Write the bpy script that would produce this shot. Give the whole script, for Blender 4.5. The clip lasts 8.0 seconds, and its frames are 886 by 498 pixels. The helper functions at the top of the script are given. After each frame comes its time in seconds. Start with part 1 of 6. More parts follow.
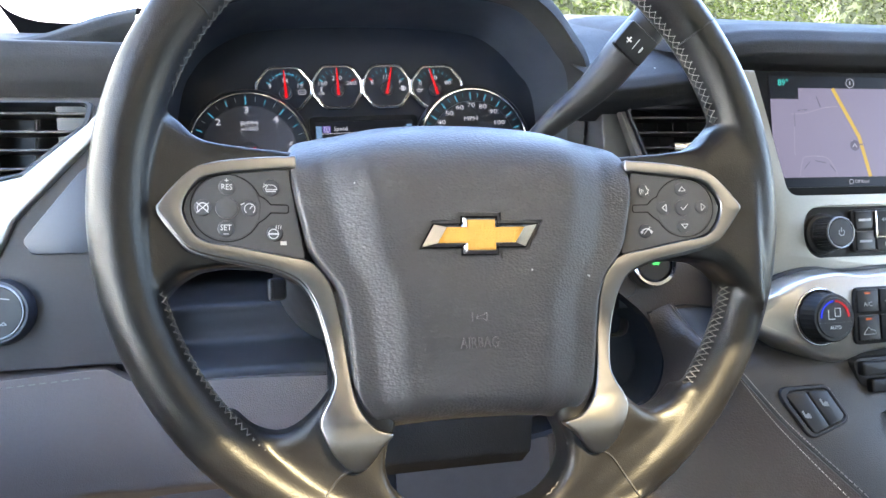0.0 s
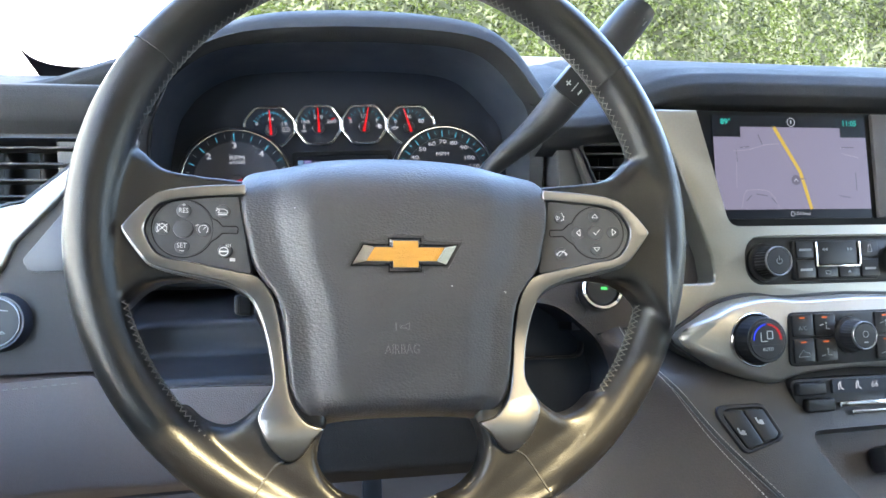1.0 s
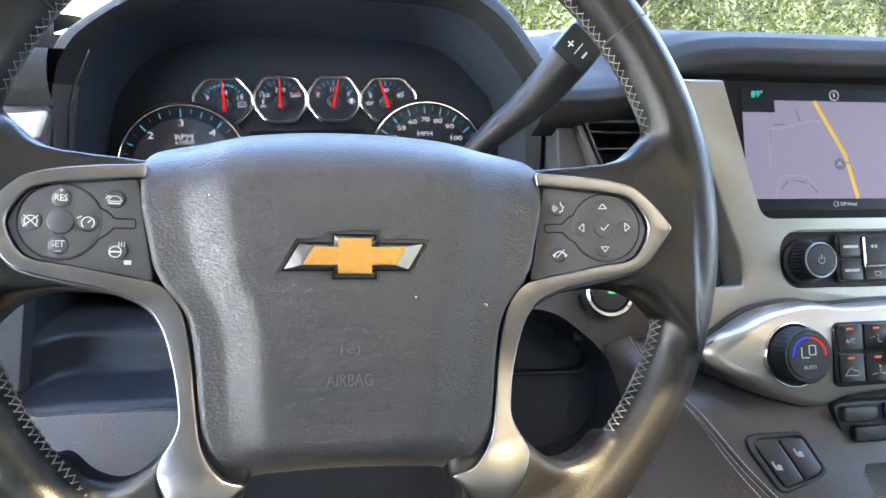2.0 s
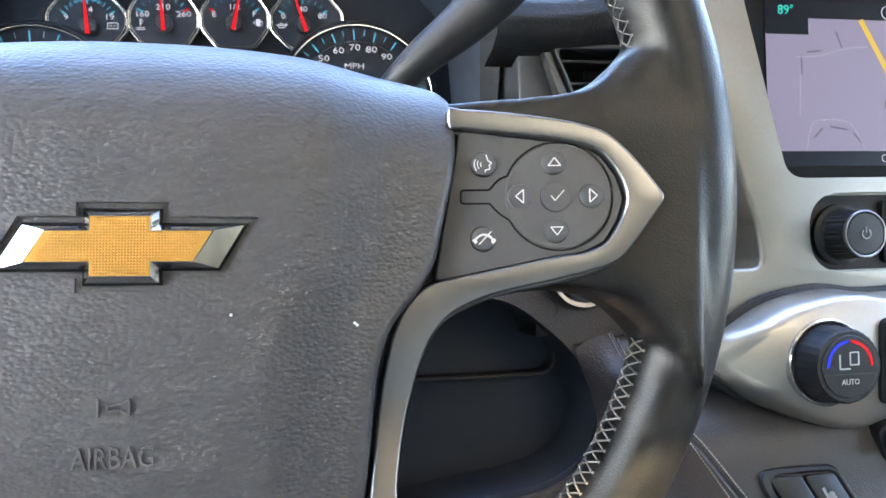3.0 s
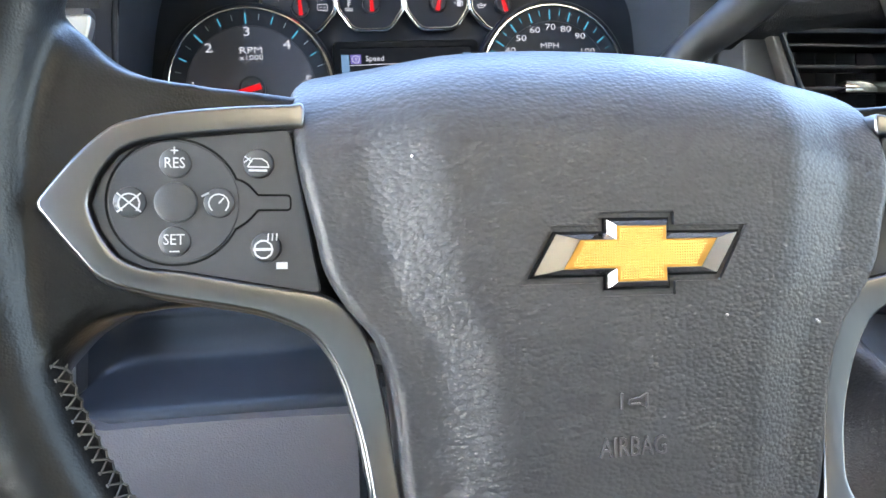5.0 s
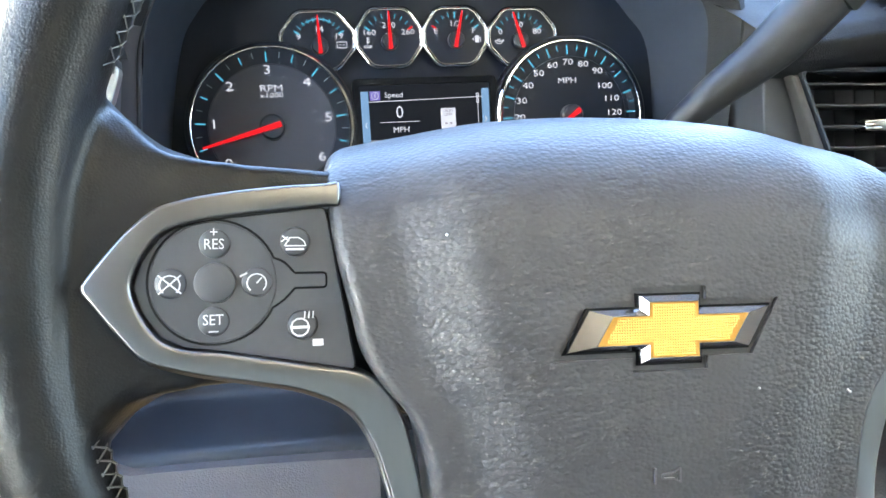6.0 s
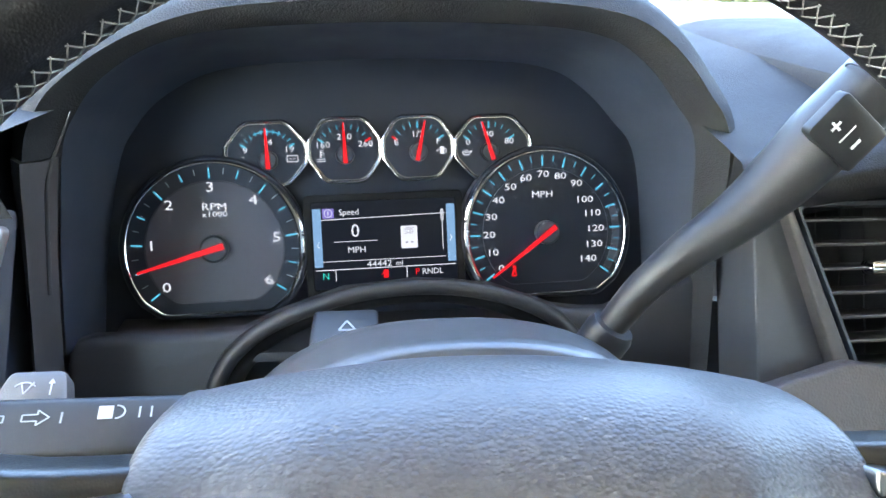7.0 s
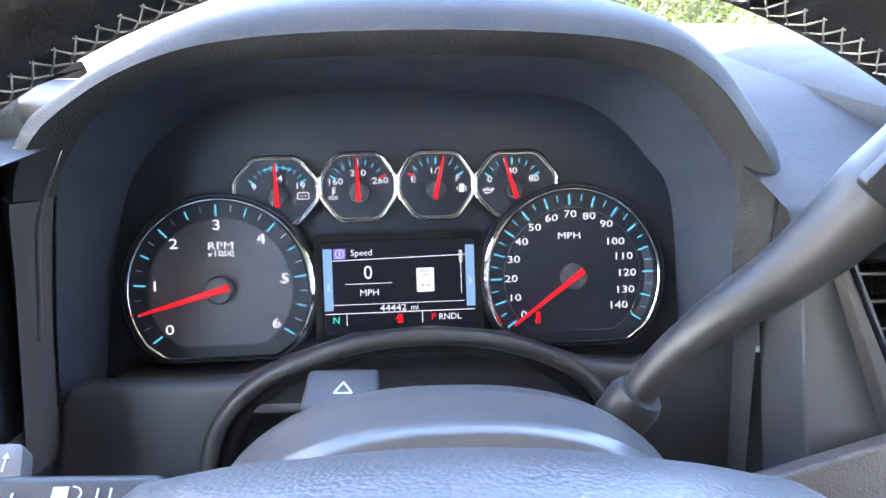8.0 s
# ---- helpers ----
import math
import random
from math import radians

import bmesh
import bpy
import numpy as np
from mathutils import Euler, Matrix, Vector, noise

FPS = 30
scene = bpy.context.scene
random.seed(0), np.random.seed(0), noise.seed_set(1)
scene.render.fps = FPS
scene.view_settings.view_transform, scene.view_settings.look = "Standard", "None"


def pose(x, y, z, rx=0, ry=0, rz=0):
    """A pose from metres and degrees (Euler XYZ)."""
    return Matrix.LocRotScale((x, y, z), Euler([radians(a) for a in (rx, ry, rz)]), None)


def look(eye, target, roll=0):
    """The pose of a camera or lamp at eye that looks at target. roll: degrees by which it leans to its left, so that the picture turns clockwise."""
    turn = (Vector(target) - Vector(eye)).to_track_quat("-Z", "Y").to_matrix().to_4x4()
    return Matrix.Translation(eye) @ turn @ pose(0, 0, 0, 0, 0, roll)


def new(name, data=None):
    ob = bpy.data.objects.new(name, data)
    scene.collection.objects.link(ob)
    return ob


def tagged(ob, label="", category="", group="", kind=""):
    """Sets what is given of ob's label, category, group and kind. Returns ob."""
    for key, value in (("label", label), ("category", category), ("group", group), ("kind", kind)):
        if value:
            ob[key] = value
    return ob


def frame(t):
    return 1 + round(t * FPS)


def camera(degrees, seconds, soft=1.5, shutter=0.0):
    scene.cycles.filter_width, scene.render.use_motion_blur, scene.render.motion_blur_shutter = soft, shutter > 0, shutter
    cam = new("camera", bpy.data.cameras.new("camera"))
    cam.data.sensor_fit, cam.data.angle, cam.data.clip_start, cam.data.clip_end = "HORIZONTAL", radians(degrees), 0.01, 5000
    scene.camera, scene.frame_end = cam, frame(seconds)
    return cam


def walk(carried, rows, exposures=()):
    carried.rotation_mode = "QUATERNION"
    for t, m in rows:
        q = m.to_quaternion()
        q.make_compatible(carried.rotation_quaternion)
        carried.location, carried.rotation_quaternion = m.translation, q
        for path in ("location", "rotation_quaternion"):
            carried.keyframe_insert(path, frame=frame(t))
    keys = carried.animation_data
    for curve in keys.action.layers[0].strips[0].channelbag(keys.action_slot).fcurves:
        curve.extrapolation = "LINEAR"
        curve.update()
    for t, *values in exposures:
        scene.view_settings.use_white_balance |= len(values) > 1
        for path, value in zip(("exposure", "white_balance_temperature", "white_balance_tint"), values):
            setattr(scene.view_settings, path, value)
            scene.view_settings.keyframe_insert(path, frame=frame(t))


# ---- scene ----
cam = camera(62.06, 8.0)
PATH = [
    (0, (-0.1094, -0.3831, 1.3617), (0.3414, 1.4905, 0.8263), 1.52),
    (0.5, (-0.0744, -0.4321, 1.3638), (0.3273, 1.4667, 0.8809), 1.52),
    (1, (-0.0613, -0.4499, 1.3667), (0.3131, 1.4644, 0.9250), 1.46),
    (1.2, (-0.0605, -0.4524, 1.3664), (0.3074, 1.4651, 0.9332), 1.45),
    (2.3, (0.0042, -0.2931, 1.3390), (0.3669, 1.6083, 0.8361), 1.61),
    (2.5, (0.0220, -0.2625, 1.3334), (0.3844, 1.6318, 0.8039), 1.63),
    (3, (0.0508, -0.2179, 1.3246), (0.4188, 1.6563, 0.7312), 1.77),
    (3.5, (0.0536, -0.1989, 1.3288), (0.4221, 1.6589, 0.6864), 1.73),
    (4, (0.0042, -0.1964, 1.3357), (0.3761, 1.6497, 0.6621), 1.67),
    (4.5, (-0.0576, -0.2045, 1.3384), (0.3182, 1.6324, 0.6422), 1.66),
    (4.7, (-0.0771, -0.2039, 1.3387), (0.3005, 1.6304, 0.6366), 1.71),
    (5.8, (-0.1150, -0.1922, 1.3457), (0.2532, 1.6467, 0.6508), 1.42),
    (6, (-0.1051, -0.1941, 1.3592), (0.2528, 1.6497, 0.6719), 1.44),
    (6.5, (-0.0531, -0.1756, 1.4021), (0.2654, 1.6821, 0.7331), 1.36),
    (7, (-0.0426, -0.1321, 1.4155), (0.2168, 1.7427, 0.7691), 1.30),
    (7.5, (-0.0350, -0.1056, 1.4222), (0.1607, 1.7837, 0.7961), 1.14),
    (8, (-0.0235, -0.0994, 1.4211), (0.1222, 1.8023, 0.8192), 1.01),
]
STOPS = 4.72
EXPOSURES = [(0.0, STOPS + 0.20, 6480, 15), (1.2, STOPS + 0.10, 6430, 12), (2.3, STOPS + 0.24, 6500, 15), (4.7, STOPS + 0.29, 6500, 13), (6.0, STOPS + 0.50, 6480, 10), (6.8, STOPS + 0.58, 6500, 9), (8.0, STOPS + 0.92, 6480, 17)]
walk(cam, [(t, look(eye, target, roll)) for t, eye, target, roll in PATH], EXPOSURES)

# ---- sky and sun ----
SUN_ELEVATION, SUN_AZIMUTH = 48.0, 150.0  # azimuth from the car's nose, clockwise
world = bpy.data.worlds.new("sky")
scene.world = world
world.use_nodes = True
wn = world.node_tree
sky = wn.nodes.new("ShaderNodeTexSky")
sky.sky_type = "NISHITA"
sky.sun_disc = False
sky.sun_elevation, sky.sun_rotation = radians(SUN_ELEVATION), radians(SUN_AZIMUTH)
wn.nodes["Background"].inputs["Strength"].default_value = 0.15
wn.links.new(sky.outputs[0], wn.nodes["Background"].inputs["Color"])
sun = new("sun", bpy.data.lights.new("sun", "SUN"))
sun.data.energy, sun.data.angle, sun.data.color = 4.5, radians(0.5), (1.0, 0.95, 0.87)
ce, se = math.cos(radians(SUN_ELEVATION)), math.sin(radians(SUN_ELEVATION))
sa, ca = math.sin(radians(SUN_AZIMUTH)), math.cos(radians(SUN_AZIMUTH))
sun.matrix_world = look((10 * ce * sa, 10 * ce * ca, 10 * se), (0, 0, 0))


# ---- materials ----
def material(name, color, rough=0.5, metal=0.0, bump=0.0, bump_scale=800.0, vary=0.06, vary_scale=30.0, cells=False, stretch=(1, 1, 1),
             coat=0.0, spec=0.5, rough_vary=0.06, fine=0.0):
    """A surface with two scales of colour variation, uneven gloss and fine relief."""
    m = bpy.data.materials.new(name)
    m.use_nodes = True
    nt = m.node_tree
    b = nt.nodes["Principled BSDF"]
    b.inputs["Metallic"].default_value = metal
    b.inputs["Specular IOR Level"].default_value = spec
    b.inputs["Coat Weight"].default_value = coat
    b.inputs["Coat Roughness"].default_value = 0.08
    co = nt.nodes.new("ShaderNodeTexCoord")
    mp = nt.nodes.new("ShaderNodeMapping")
    mp.inputs["Scale"].default_value = stretch
    nt.links.new(co.outputs["Object"], mp.inputs["Vector"])
    big = nt.nodes.new("ShaderNodeTexNoise")
    big.inputs["Scale"].default_value = vary_scale
    big.inputs["Detail"].default_value = 6.0
    nt.links.new(mp.outputs[0], big.inputs["Vector"])
    small = nt.nodes.new("ShaderNodeTexNoise")
    small.inputs["Scale"].default_value = vary_scale * 14
    small.inputs["Detail"].default_value = 3.0
    nt.links.new(mp.outputs[0], small.inputs["Vector"])
    add = nt.nodes.new("ShaderNodeMath")
    add.operation = "ADD"
    nt.links.new(big.outputs["Fac"], add.inputs[0])
    nt.links.new(small.outputs["Fac"], add.inputs[1])
    ramp = nt.nodes.new("ShaderNodeMapRange")
    ramp.inputs["From Min"].default_value, ramp.inputs["From Max"].default_value = 0.6, 1.4
    ramp.inputs["To Min"].default_value, ramp.inputs["To Max"].default_value = 1 - vary, 1 + vary
    nt.links.new(add.outputs[0], ramp.inputs["Value"])
    mul = nt.nodes.new("ShaderNodeMix")
    mul.data_type, mul.blend_type = "RGBA", "MULTIPLY"
    mul.inputs["Factor"].default_value = 1.0
    mul.inputs["A"].default_value = (*color, 1)
    nt.links.new(ramp.outputs[0], mul.inputs["B"])
    nt.links.new(mul.outputs["Result"], b.inputs["Base Color"])
    rr = nt.nodes.new("ShaderNodeMapRange")
    rr.inputs["From Min"].default_value, rr.inputs["From Max"].default_value = 0.3, 0.7
    rr.inputs["To Min"].default_value, rr.inputs["To Max"].default_value = max(0.02, rough - rough_vary), rough + rough_vary
    nt.links.new(big.outputs["Fac"], rr.inputs["Value"])
    nt.links.new(rr.outputs[0], b.inputs["Roughness"])
    if bump:
        if cells:
            wob = nt.nodes.new("ShaderNodeTexNoise")
            wob.inputs["Scale"].default_value = bump_scale * 0.6
            nt.links.new(mp.outputs[0], wob.inputs["Vector"])
            mixv = nt.nodes.new("ShaderNodeVectorMath")
            mixv.operation = "MULTIPLY_ADD"
            mixv.inputs[1].default_value = (0.5 / bump_scale,) * 3
            nt.links.new(wob.outputs["Color"], mixv.inputs[0])
            nt.links.new(mp.outputs[0], mixv.inputs[2])
            tex = nt.nodes.new("ShaderNodeTexVoronoi")
            tex.feature = "SMOOTH_F1"
            tex.inputs["Scale"].default_value = bump_scale
            tex.inputs["Smoothness"].default_value = 0.35
            nt.links.new(mixv.outputs[0], tex.inputs["Vector"])
            out = tex.outputs["Distance"]
        else:
            tex = nt.nodes.new("ShaderNodeTexNoise")
            tex.inputs["Scale"].default_value = bump_scale
            tex.inputs["Detail"].default_value = 4.0
            nt.links.new(mp.outputs[0], tex.inputs["Vector"])
            out = tex.outputs["Fac"]
        bp = nt.nodes.new("ShaderNodeBump")
        bp.inputs["Strength"].default_value = bump
        bp.inputs["Distance"].default_value = 0.5 / bump_scale
        bp.invert = cells
        nt.links.new(out, bp.inputs["Height"])
        nt.links.new(bp.outputs[0], b.inputs["Normal"])
    return m


def glow(name, color, strength):
    m = bpy.data.materials.new(name)
    m.use_nodes = True
    b = m.node_tree.nodes["Principled BSDF"]
    b.inputs["Base Color"].default_value = (*[c * 0.06 for c in color], 1)
    b.inputs["Emission Color"].default_value = (*color, 1)
    b.inputs["Emission Strength"].default_value = strength / 2 ** STOPS
    b.inputs["Roughness"].default_value = 0.3
    b.inputs["Specular IOR Level"].default_value = 0.15
    return m


def clear_glass(name, tint, gloss):
    m = bpy.data.materials.new(name)
    m.use_nodes = True
    nt = m.node_tree
    nt.nodes.remove(nt.nodes["Principled BSDF"])
    tr, gl, mx = (nt.nodes.new("ShaderNode" + k) for k in ("BsdfTransparent", "BsdfGlossy", "MixShader"))
    tr.inputs["Color"].default_value = (*tint, 1)
    gl.inputs["Roughness"].default_value = gloss
    mx.inputs[0].default_value = 0.04
    nt.links.new(tr.outputs[0], mx.inputs[1])
    nt.links.new(gl.outputs[0], mx.inputs[2])
    nt.links.new(mx.outputs[0], nt.nodes["Material Output"].inputs["Surface"])
    return m


LEATHER = material("black_leather", (0.0078, 0.0076, 0.0080), 0.36, spec=0.36, bump=0.20, bump_scale=1350, cells=True, vary=0.18, rough_vary=0.05)
GRAIN = material("moulded_grain", (0.038, 0.0375, 0.0405), 0.44, spec=0.50, bump=0.35, bump_scale=740, stretch=(0.8, 1.15, 1), cells=True, vary=0.08, rough_vary=0.04)
DASH_SOFT = material("dash_soft", (0.029, 0.0295, 0.0315), 0.62, spec=0.05, bump=0.40, bump_scale=900, cells=True, vary=0.10)
POD = material("pod_plastic", (0.042, 0.045, 0.051), 0.46, bump=0.25, bump_scale=1300, vary=0.08)
DARK = material("dark_plastic", (0.018, 0.0225, 0.033), 0.42, bump=0.2, bump_scale=1500, vary=0.1)
# lifted copy of DARK: light inside hood and well put into the colour
SHROUD_LIT = material("shroud_lit_plastic", (0.029, 0.037, 0.055), 0.50, spec=0.35, bump=0.15, bump_scale=1500, vary=0.08)
POCKET_GREY = material("pocket_grey", (0.023, 0.0245, 0.029), 0.45, spec=0.35, bump=0.2, bump_scale=1500, vary=0.1)
DEEP = material("deep_black", (0.013, 0.0135, 0.016), 0.55, vary=0.1)
PANEL = material("grey_plastic", (0.050, 0.047, 0.048), 0.45, bump=0.3, bump_scale=1400, vary=0.08)
KNEE = material("knee_grey", (0.095, 0.081, 0.080), 0.55, bump=0.4, bump_scale=1000, cells=True, vary=0.06)
KEY_BLACK = material("key_black", (0.015, 0.0155, 0.017), 0.40, spec=0.3, bump=0.1, bump_scale=2000, vary=0.08)
BUTTON = material("button_black", (0.044, 0.0455, 0.050), 0.42, bump=0.1, bump_scale=2000, vary=0.08)
SATIN = material("satin_silver", (0.215, 0.215, 0.222), 0.30, metal=1.0, bump=0.05, bump_scale=2500, stretch=(1, 0.1, 1), vary=0.04, rough_vary=0.03)
FASCIA = material("fascia_silver", (0.265, 0.252, 0.222), 0.36, metal=0.9, bump=0.06, bump_scale=2500, vary=0.05)
SILVER = material("silver_paint", (0.44, 0.43, 0.40), 0.38, metal=0.9, bump=0.04, bump_scale=2500, vary=0.04, rough_vary=0.03)
CHROME = material("chrome", (0.66, 0.66, 0.67), 0.12, metal=1.0, vary=0.03, rough_vary=0.03)
EMBLEM_CHROME = material("emblem_chrome", (0.56, 0.56, 0.57), 0.14, metal=1.0, vary=0.03, rough_vary=0.03)
MATT_BLACK = material("matt_black", (0.006, 0.006, 0.0065), 0.7, spec=0.12, vary=0.1)
LEVER = material("lever_plastic", (0.019, 0.0185, 0.0195), 0.44, spec=0.3, bump=0.2, bump_scale=1500, vary=0.1)
RING = material("ring_metal", (0.42, 0.42, 0.43), 0.22, metal=1.0, vary=0.03, rough_vary=0.02)
GOLD = material("gold_emblem", (0.43, 0.225, 0.045), 0.36, metal=0.6, vary=0.06, vary_scale=200)
THREAD = material("pale_thread", (0.14, 0.135, 0.125), 0.8, bump=0.5, bump_scale=3000, vary=0.25, vary_scale=200)
BROWN = material("console_leather", (0.066, 0.056, 0.053), 0.5, bump=0.4, bump_scale=700, cells=True, vary=0.10)
CONSOLE = material("console_grain", (0.025, 0.0245, 0.025), 0.40, bump=0.3, bump_scale=1050, cells=True, vary=0.10)
MOULD = material("smooth_mould", (0.075, 0.073, 0.077), 0.34, vary=0.05)
FACE = material("dial_black", (0.006, 0.009, 0.018), 0.4, spec=0.35, vary=0.08)
FACE_GREY = material("dial_grey", (0.042, 0.043, 0.060), 0.45, vary=0.05)
PALE = material("pale_print", (0.20, 0.23, 0.26), 0.5, vary=0.05)
WHITE = glow("dial_white", (0.85, 0.88, 0.98), 0.66)
SYMBOL = material("grey_print", (0.26, 0.26, 0.27), 0.5, vary=0.08)
GLOSS = material("smooth_grey_plastic", (0.042, 0.042, 0.044), 0.34, spec=0.5, bump=0.12, bump_scale=1800, vary=0.08)
SEAM_THREAD = material("console_thread", (0.34, 0.32, 0.30), 0.8, vary=0.2, vary_scale=200)
PRINT = material("white_print", (0.46, 0.46, 0.47), 0.5, vary=0.05)
CYAN = glow("dial_cyan", (0.12, 0.60, 0.85), 0.6)
RED = glow("needle_red", (0.95, 0.012, 0.02), 0.75)
TEAL = glow("screen_teal", (0.05, 0.75, 0.62), 0.7)
LCD = glow("lcd_black", (0.010, 0.013, 0.022), 0.5)
LCD_BLUE = glow("lcd_blue", (0.25, 0.45, 0.72), 0.6)
MAP = glow("map_lilac", (0.35, 0.325, 0.45), 0.70)
MAP_LINE = glow("map_line", (0.45, 0.425, 0.54), 0.72)
MAP_TEXT = glow("map_text", (0.20, 0.18, 0.26), 0.6)
ROUTE = glow("map_route", (0.80, 0.55, 0.08), 0.8)
BLUE = glow("dial_blue", (0.03, 0.06, 1.0), 0.9)
AMBER = glow("amber_led", (1.0, 0.20, 0.05), 0.8)
GREEN = glow("green_led", (0.1, 0.9, 0.2), 1.2)


# ---- mesh helpers ----
def part(name, bm, mat, parent=None, label="", smooth=35, m=None):
    """Links a bmesh as one mesh object under a thing or a part."""
    if smooth:
        bm.normal_update()
        for face in bm.faces:
            face.smooth = True
        for edge in bm.edges:
            if len(edge.link_faces) == 2 and edge.calc_face_angle(0) > radians(smooth):
                edge.smooth = False
    data = bpy.data.meshes.new(name)
    bm.to_mesh(data)
    bm.free()
    data.materials.append(mat)
    ob = new(name, data)
    if parent is not None:
        ob.parent = parent
    if m is not None:
        ob.matrix_basis = m
    if label:
        ob["label"] = label
    return ob


def thing(name, m, label, category, group="", kind=""):
    ob = new(name)
    ob.empty_display_size = 0.02
    ob.matrix_basis = m
    return tagged(ob, label, category, group, kind)


def slope(x, y, z, tilt, spin=0.0, yaw=0.0):
    """A frame whose x runs right, y up a face that leans back by tilt, z out of it towards the driver."""
    return Matrix.Translation((x, y, z)) @ pose(0, 0, 0, 0, 0, yaw) @ pose(0, 0, 0, 90 - tilt, 0, 0) @ pose(0, 0, 0, 0, 0, spin)


def spline(pts, n=6, closed=True):
    """Catmull-Rom through points of any dimension."""
    pts = [Vector(p) for p in pts]
    out, k = [], len(pts)
    for i in range(k if closed else k - 1):
        if closed:
            a, b, c, d = (pts[(i + j) % k] for j in (-1, 0, 1, 2))
        else:
            a, b, c, d = (pts[min(max(i + j, 0), k - 1)] for j in (-1, 0, 1, 2))
        for j in range(n):
            t = j / n
            out.append(0.5 * (2 * b + (c - a) * t + (2 * a - 5 * b + 4 * c - d) * t * t + (3 * b - a - 3 * c + d) * t ** 3))
    if not closed:
        out.append(pts[-1])
    return out


def rounded(pts, r, n=5):
    """A polygon with its corners rounded by r (one number, or one for each corner)."""
    out, k = [], len(pts)
    rs = r if hasattr(r, "__len__") else [r] * k
    for i in range(k):
        p, a, b = Vector(pts[i]), Vector(pts[i - 1]), Vector(pts[(i + 1) % k])
        da, db = (a - p), (b - p)
        la, lb = da.length, db.length
        ang = da.angle(db)
        cut = min(rs[i] / max(math.tan(ang / 2), 0.05), 0.48 * la, 0.48 * lb)
        if cut < 1e-5:
            out.append(p)
            continue
        s, e = p + da / la * cut, p + db / lb * cut
        for j in range(n + 1):
            t = j / n
            out.append((1 - t) ** 2 * s + 2 * t * (1 - t) * p + t * t * e)
    return out


def rect(x0, y0, x1, y1, r=0.0, n=5):
    pts = [(x0, y0), (x1, y0), (x1, y1), (x0, y1)]
    return rounded(pts, r, n) if r else [Vector(p) for p in pts]


def disc(x, y, r, n=40, ry=None):
    return [Vector((x + r * math.cos(2 * math.pi * i / n), y + (ry or r) * math.sin(2 * math.pi * i / n))) for i in range(n)]


def prism(outline, z0, z1, bevel=0.0, segs=2, bm=None, lift=None):
    """A plate of the given outline, its upper edge rounded. lift(x, y) raises it."""
    own = bmesh.new()
    low = [own.verts.new((p[0], p[1], z0)) for p in outline]
    own.faces.new(low)
    r = bmesh.ops.extrude_face_region(own, geom=own.faces[:])
    top = [v for v in r["geom"] if isinstance(v, bmesh.types.BMVert)]
    for v in top:
        v.co.z = z1
    bmesh.ops.recalc_face_normals(own, faces=own.faces[:])
    if bevel:
        tops = set(top)
        edges = [e for e in own.edges if e.verts[0] in tops and e.verts[1] in tops]
        bmesh.ops.bevel(own, geom=edges, offset=bevel, segments=segs, profile=0.5, affect="EDGES", clamp_overlap=True)
    if lift:
        for v in own.verts:
            v.co.z += lift(v.co.x, v.co.y)
    return merged(bm, own)


def merged(bm, own, m=None):
    """Adds own to bm (or returns it alone)."""
    if m is not None:
        bmesh.ops.transform(own, matrix=m, verts=own.verts[:])
    if bm is None:
        return own
    data = bpy.data.meshes.new("t")
    own.to_mesh(data)
    own.free()
    bm.from_mesh(data)
    bpy.data.meshes.remove(data)
    return bm


def ring(outer, inner, z0, z1, bm=None, bevel=0.0, lift=None):
    """A frame between two outlines of the same number of points."""
    own = bmesh.new()
    k = len(outer)
    rows = []
    for i in range(k):
        o, a = Vector(outer[i][:2]), Vector(inner[i][:2])
        d = (a - o).normalized() * bevel
        seq = [(o, z0), (o, z1 - bevel), (o + d, z1), (a - d, z1), (a, z1 - bevel), (a, z0)] if bevel else [(o, z0), (o, z1), (a, z1), (a, z0)]
        rows.append([own.verts.new((p[0], p[1], z)) for p, z in seq])
    n = len(rows[0])
    for i in range(k):
        for j in range(n):
            own.faces.new((rows[i][j], rows[(i + 1) % k][j], rows[(i + 1) % k][(j + 1) % n], rows[i][(j + 1) % n]))
    bmesh.ops.recalc_face_normals(own, faces=own.faces[:])
    if lift:
        for v in own.verts:
            v.co.z += lift(v.co.x, v.co.y)
    return merged(bm, own)


def tube(path, radius, segs=10, closed=False, bm=None, caps=True, flat=1.0):
    """A round bar along a path; radius is a number or one for each point."""
    own = bmesh.new()
    path = [Vector((*p, 0)[:3]) if len(p) == 2 else Vector(p) for p in path]
    k = len(path)
    rads = radius if hasattr(radius, "__len__") else [radius] * k
    rows, side = [], None
    for i, p in enumerate(path):
        if closed:
            d = (path[(i + 1) % k] - path[i - 1]).normalized()
        else:
            d = (path[min(i + 1, k - 1)] - path[max(i - 1, 0)]).normalized()
        if side is None:
            side = d.orthogonal().normalized()
            if abs(d.z) < 0.9:
                side = d.cross(Vector((0, 0, 1))).normalized()
        side = (side - d * side.dot(d)).normalized()
        up = d.cross(side)
        rows.append([own.verts.new(p + rads[i] * (math.cos(2 * math.pi * j / segs) * side + flat * math.sin(2 * math.pi * j / segs) * up)) for j in range(segs)])
    for i in range(k if closed else k - 1):
        a, b = rows[i], rows[(i + 1) % k]
        for j in range(segs):
            own.faces.new((a[j], a[(j + 1) % segs], b[(j + 1) % segs], b[j]))
    if not closed and caps:
        own.faces.new(rows[0])
        own.faces.new(rows[-1])
    bmesh.ops.recalc_face_normals(own, faces=own.faces[:])
    return merged(bm, own)


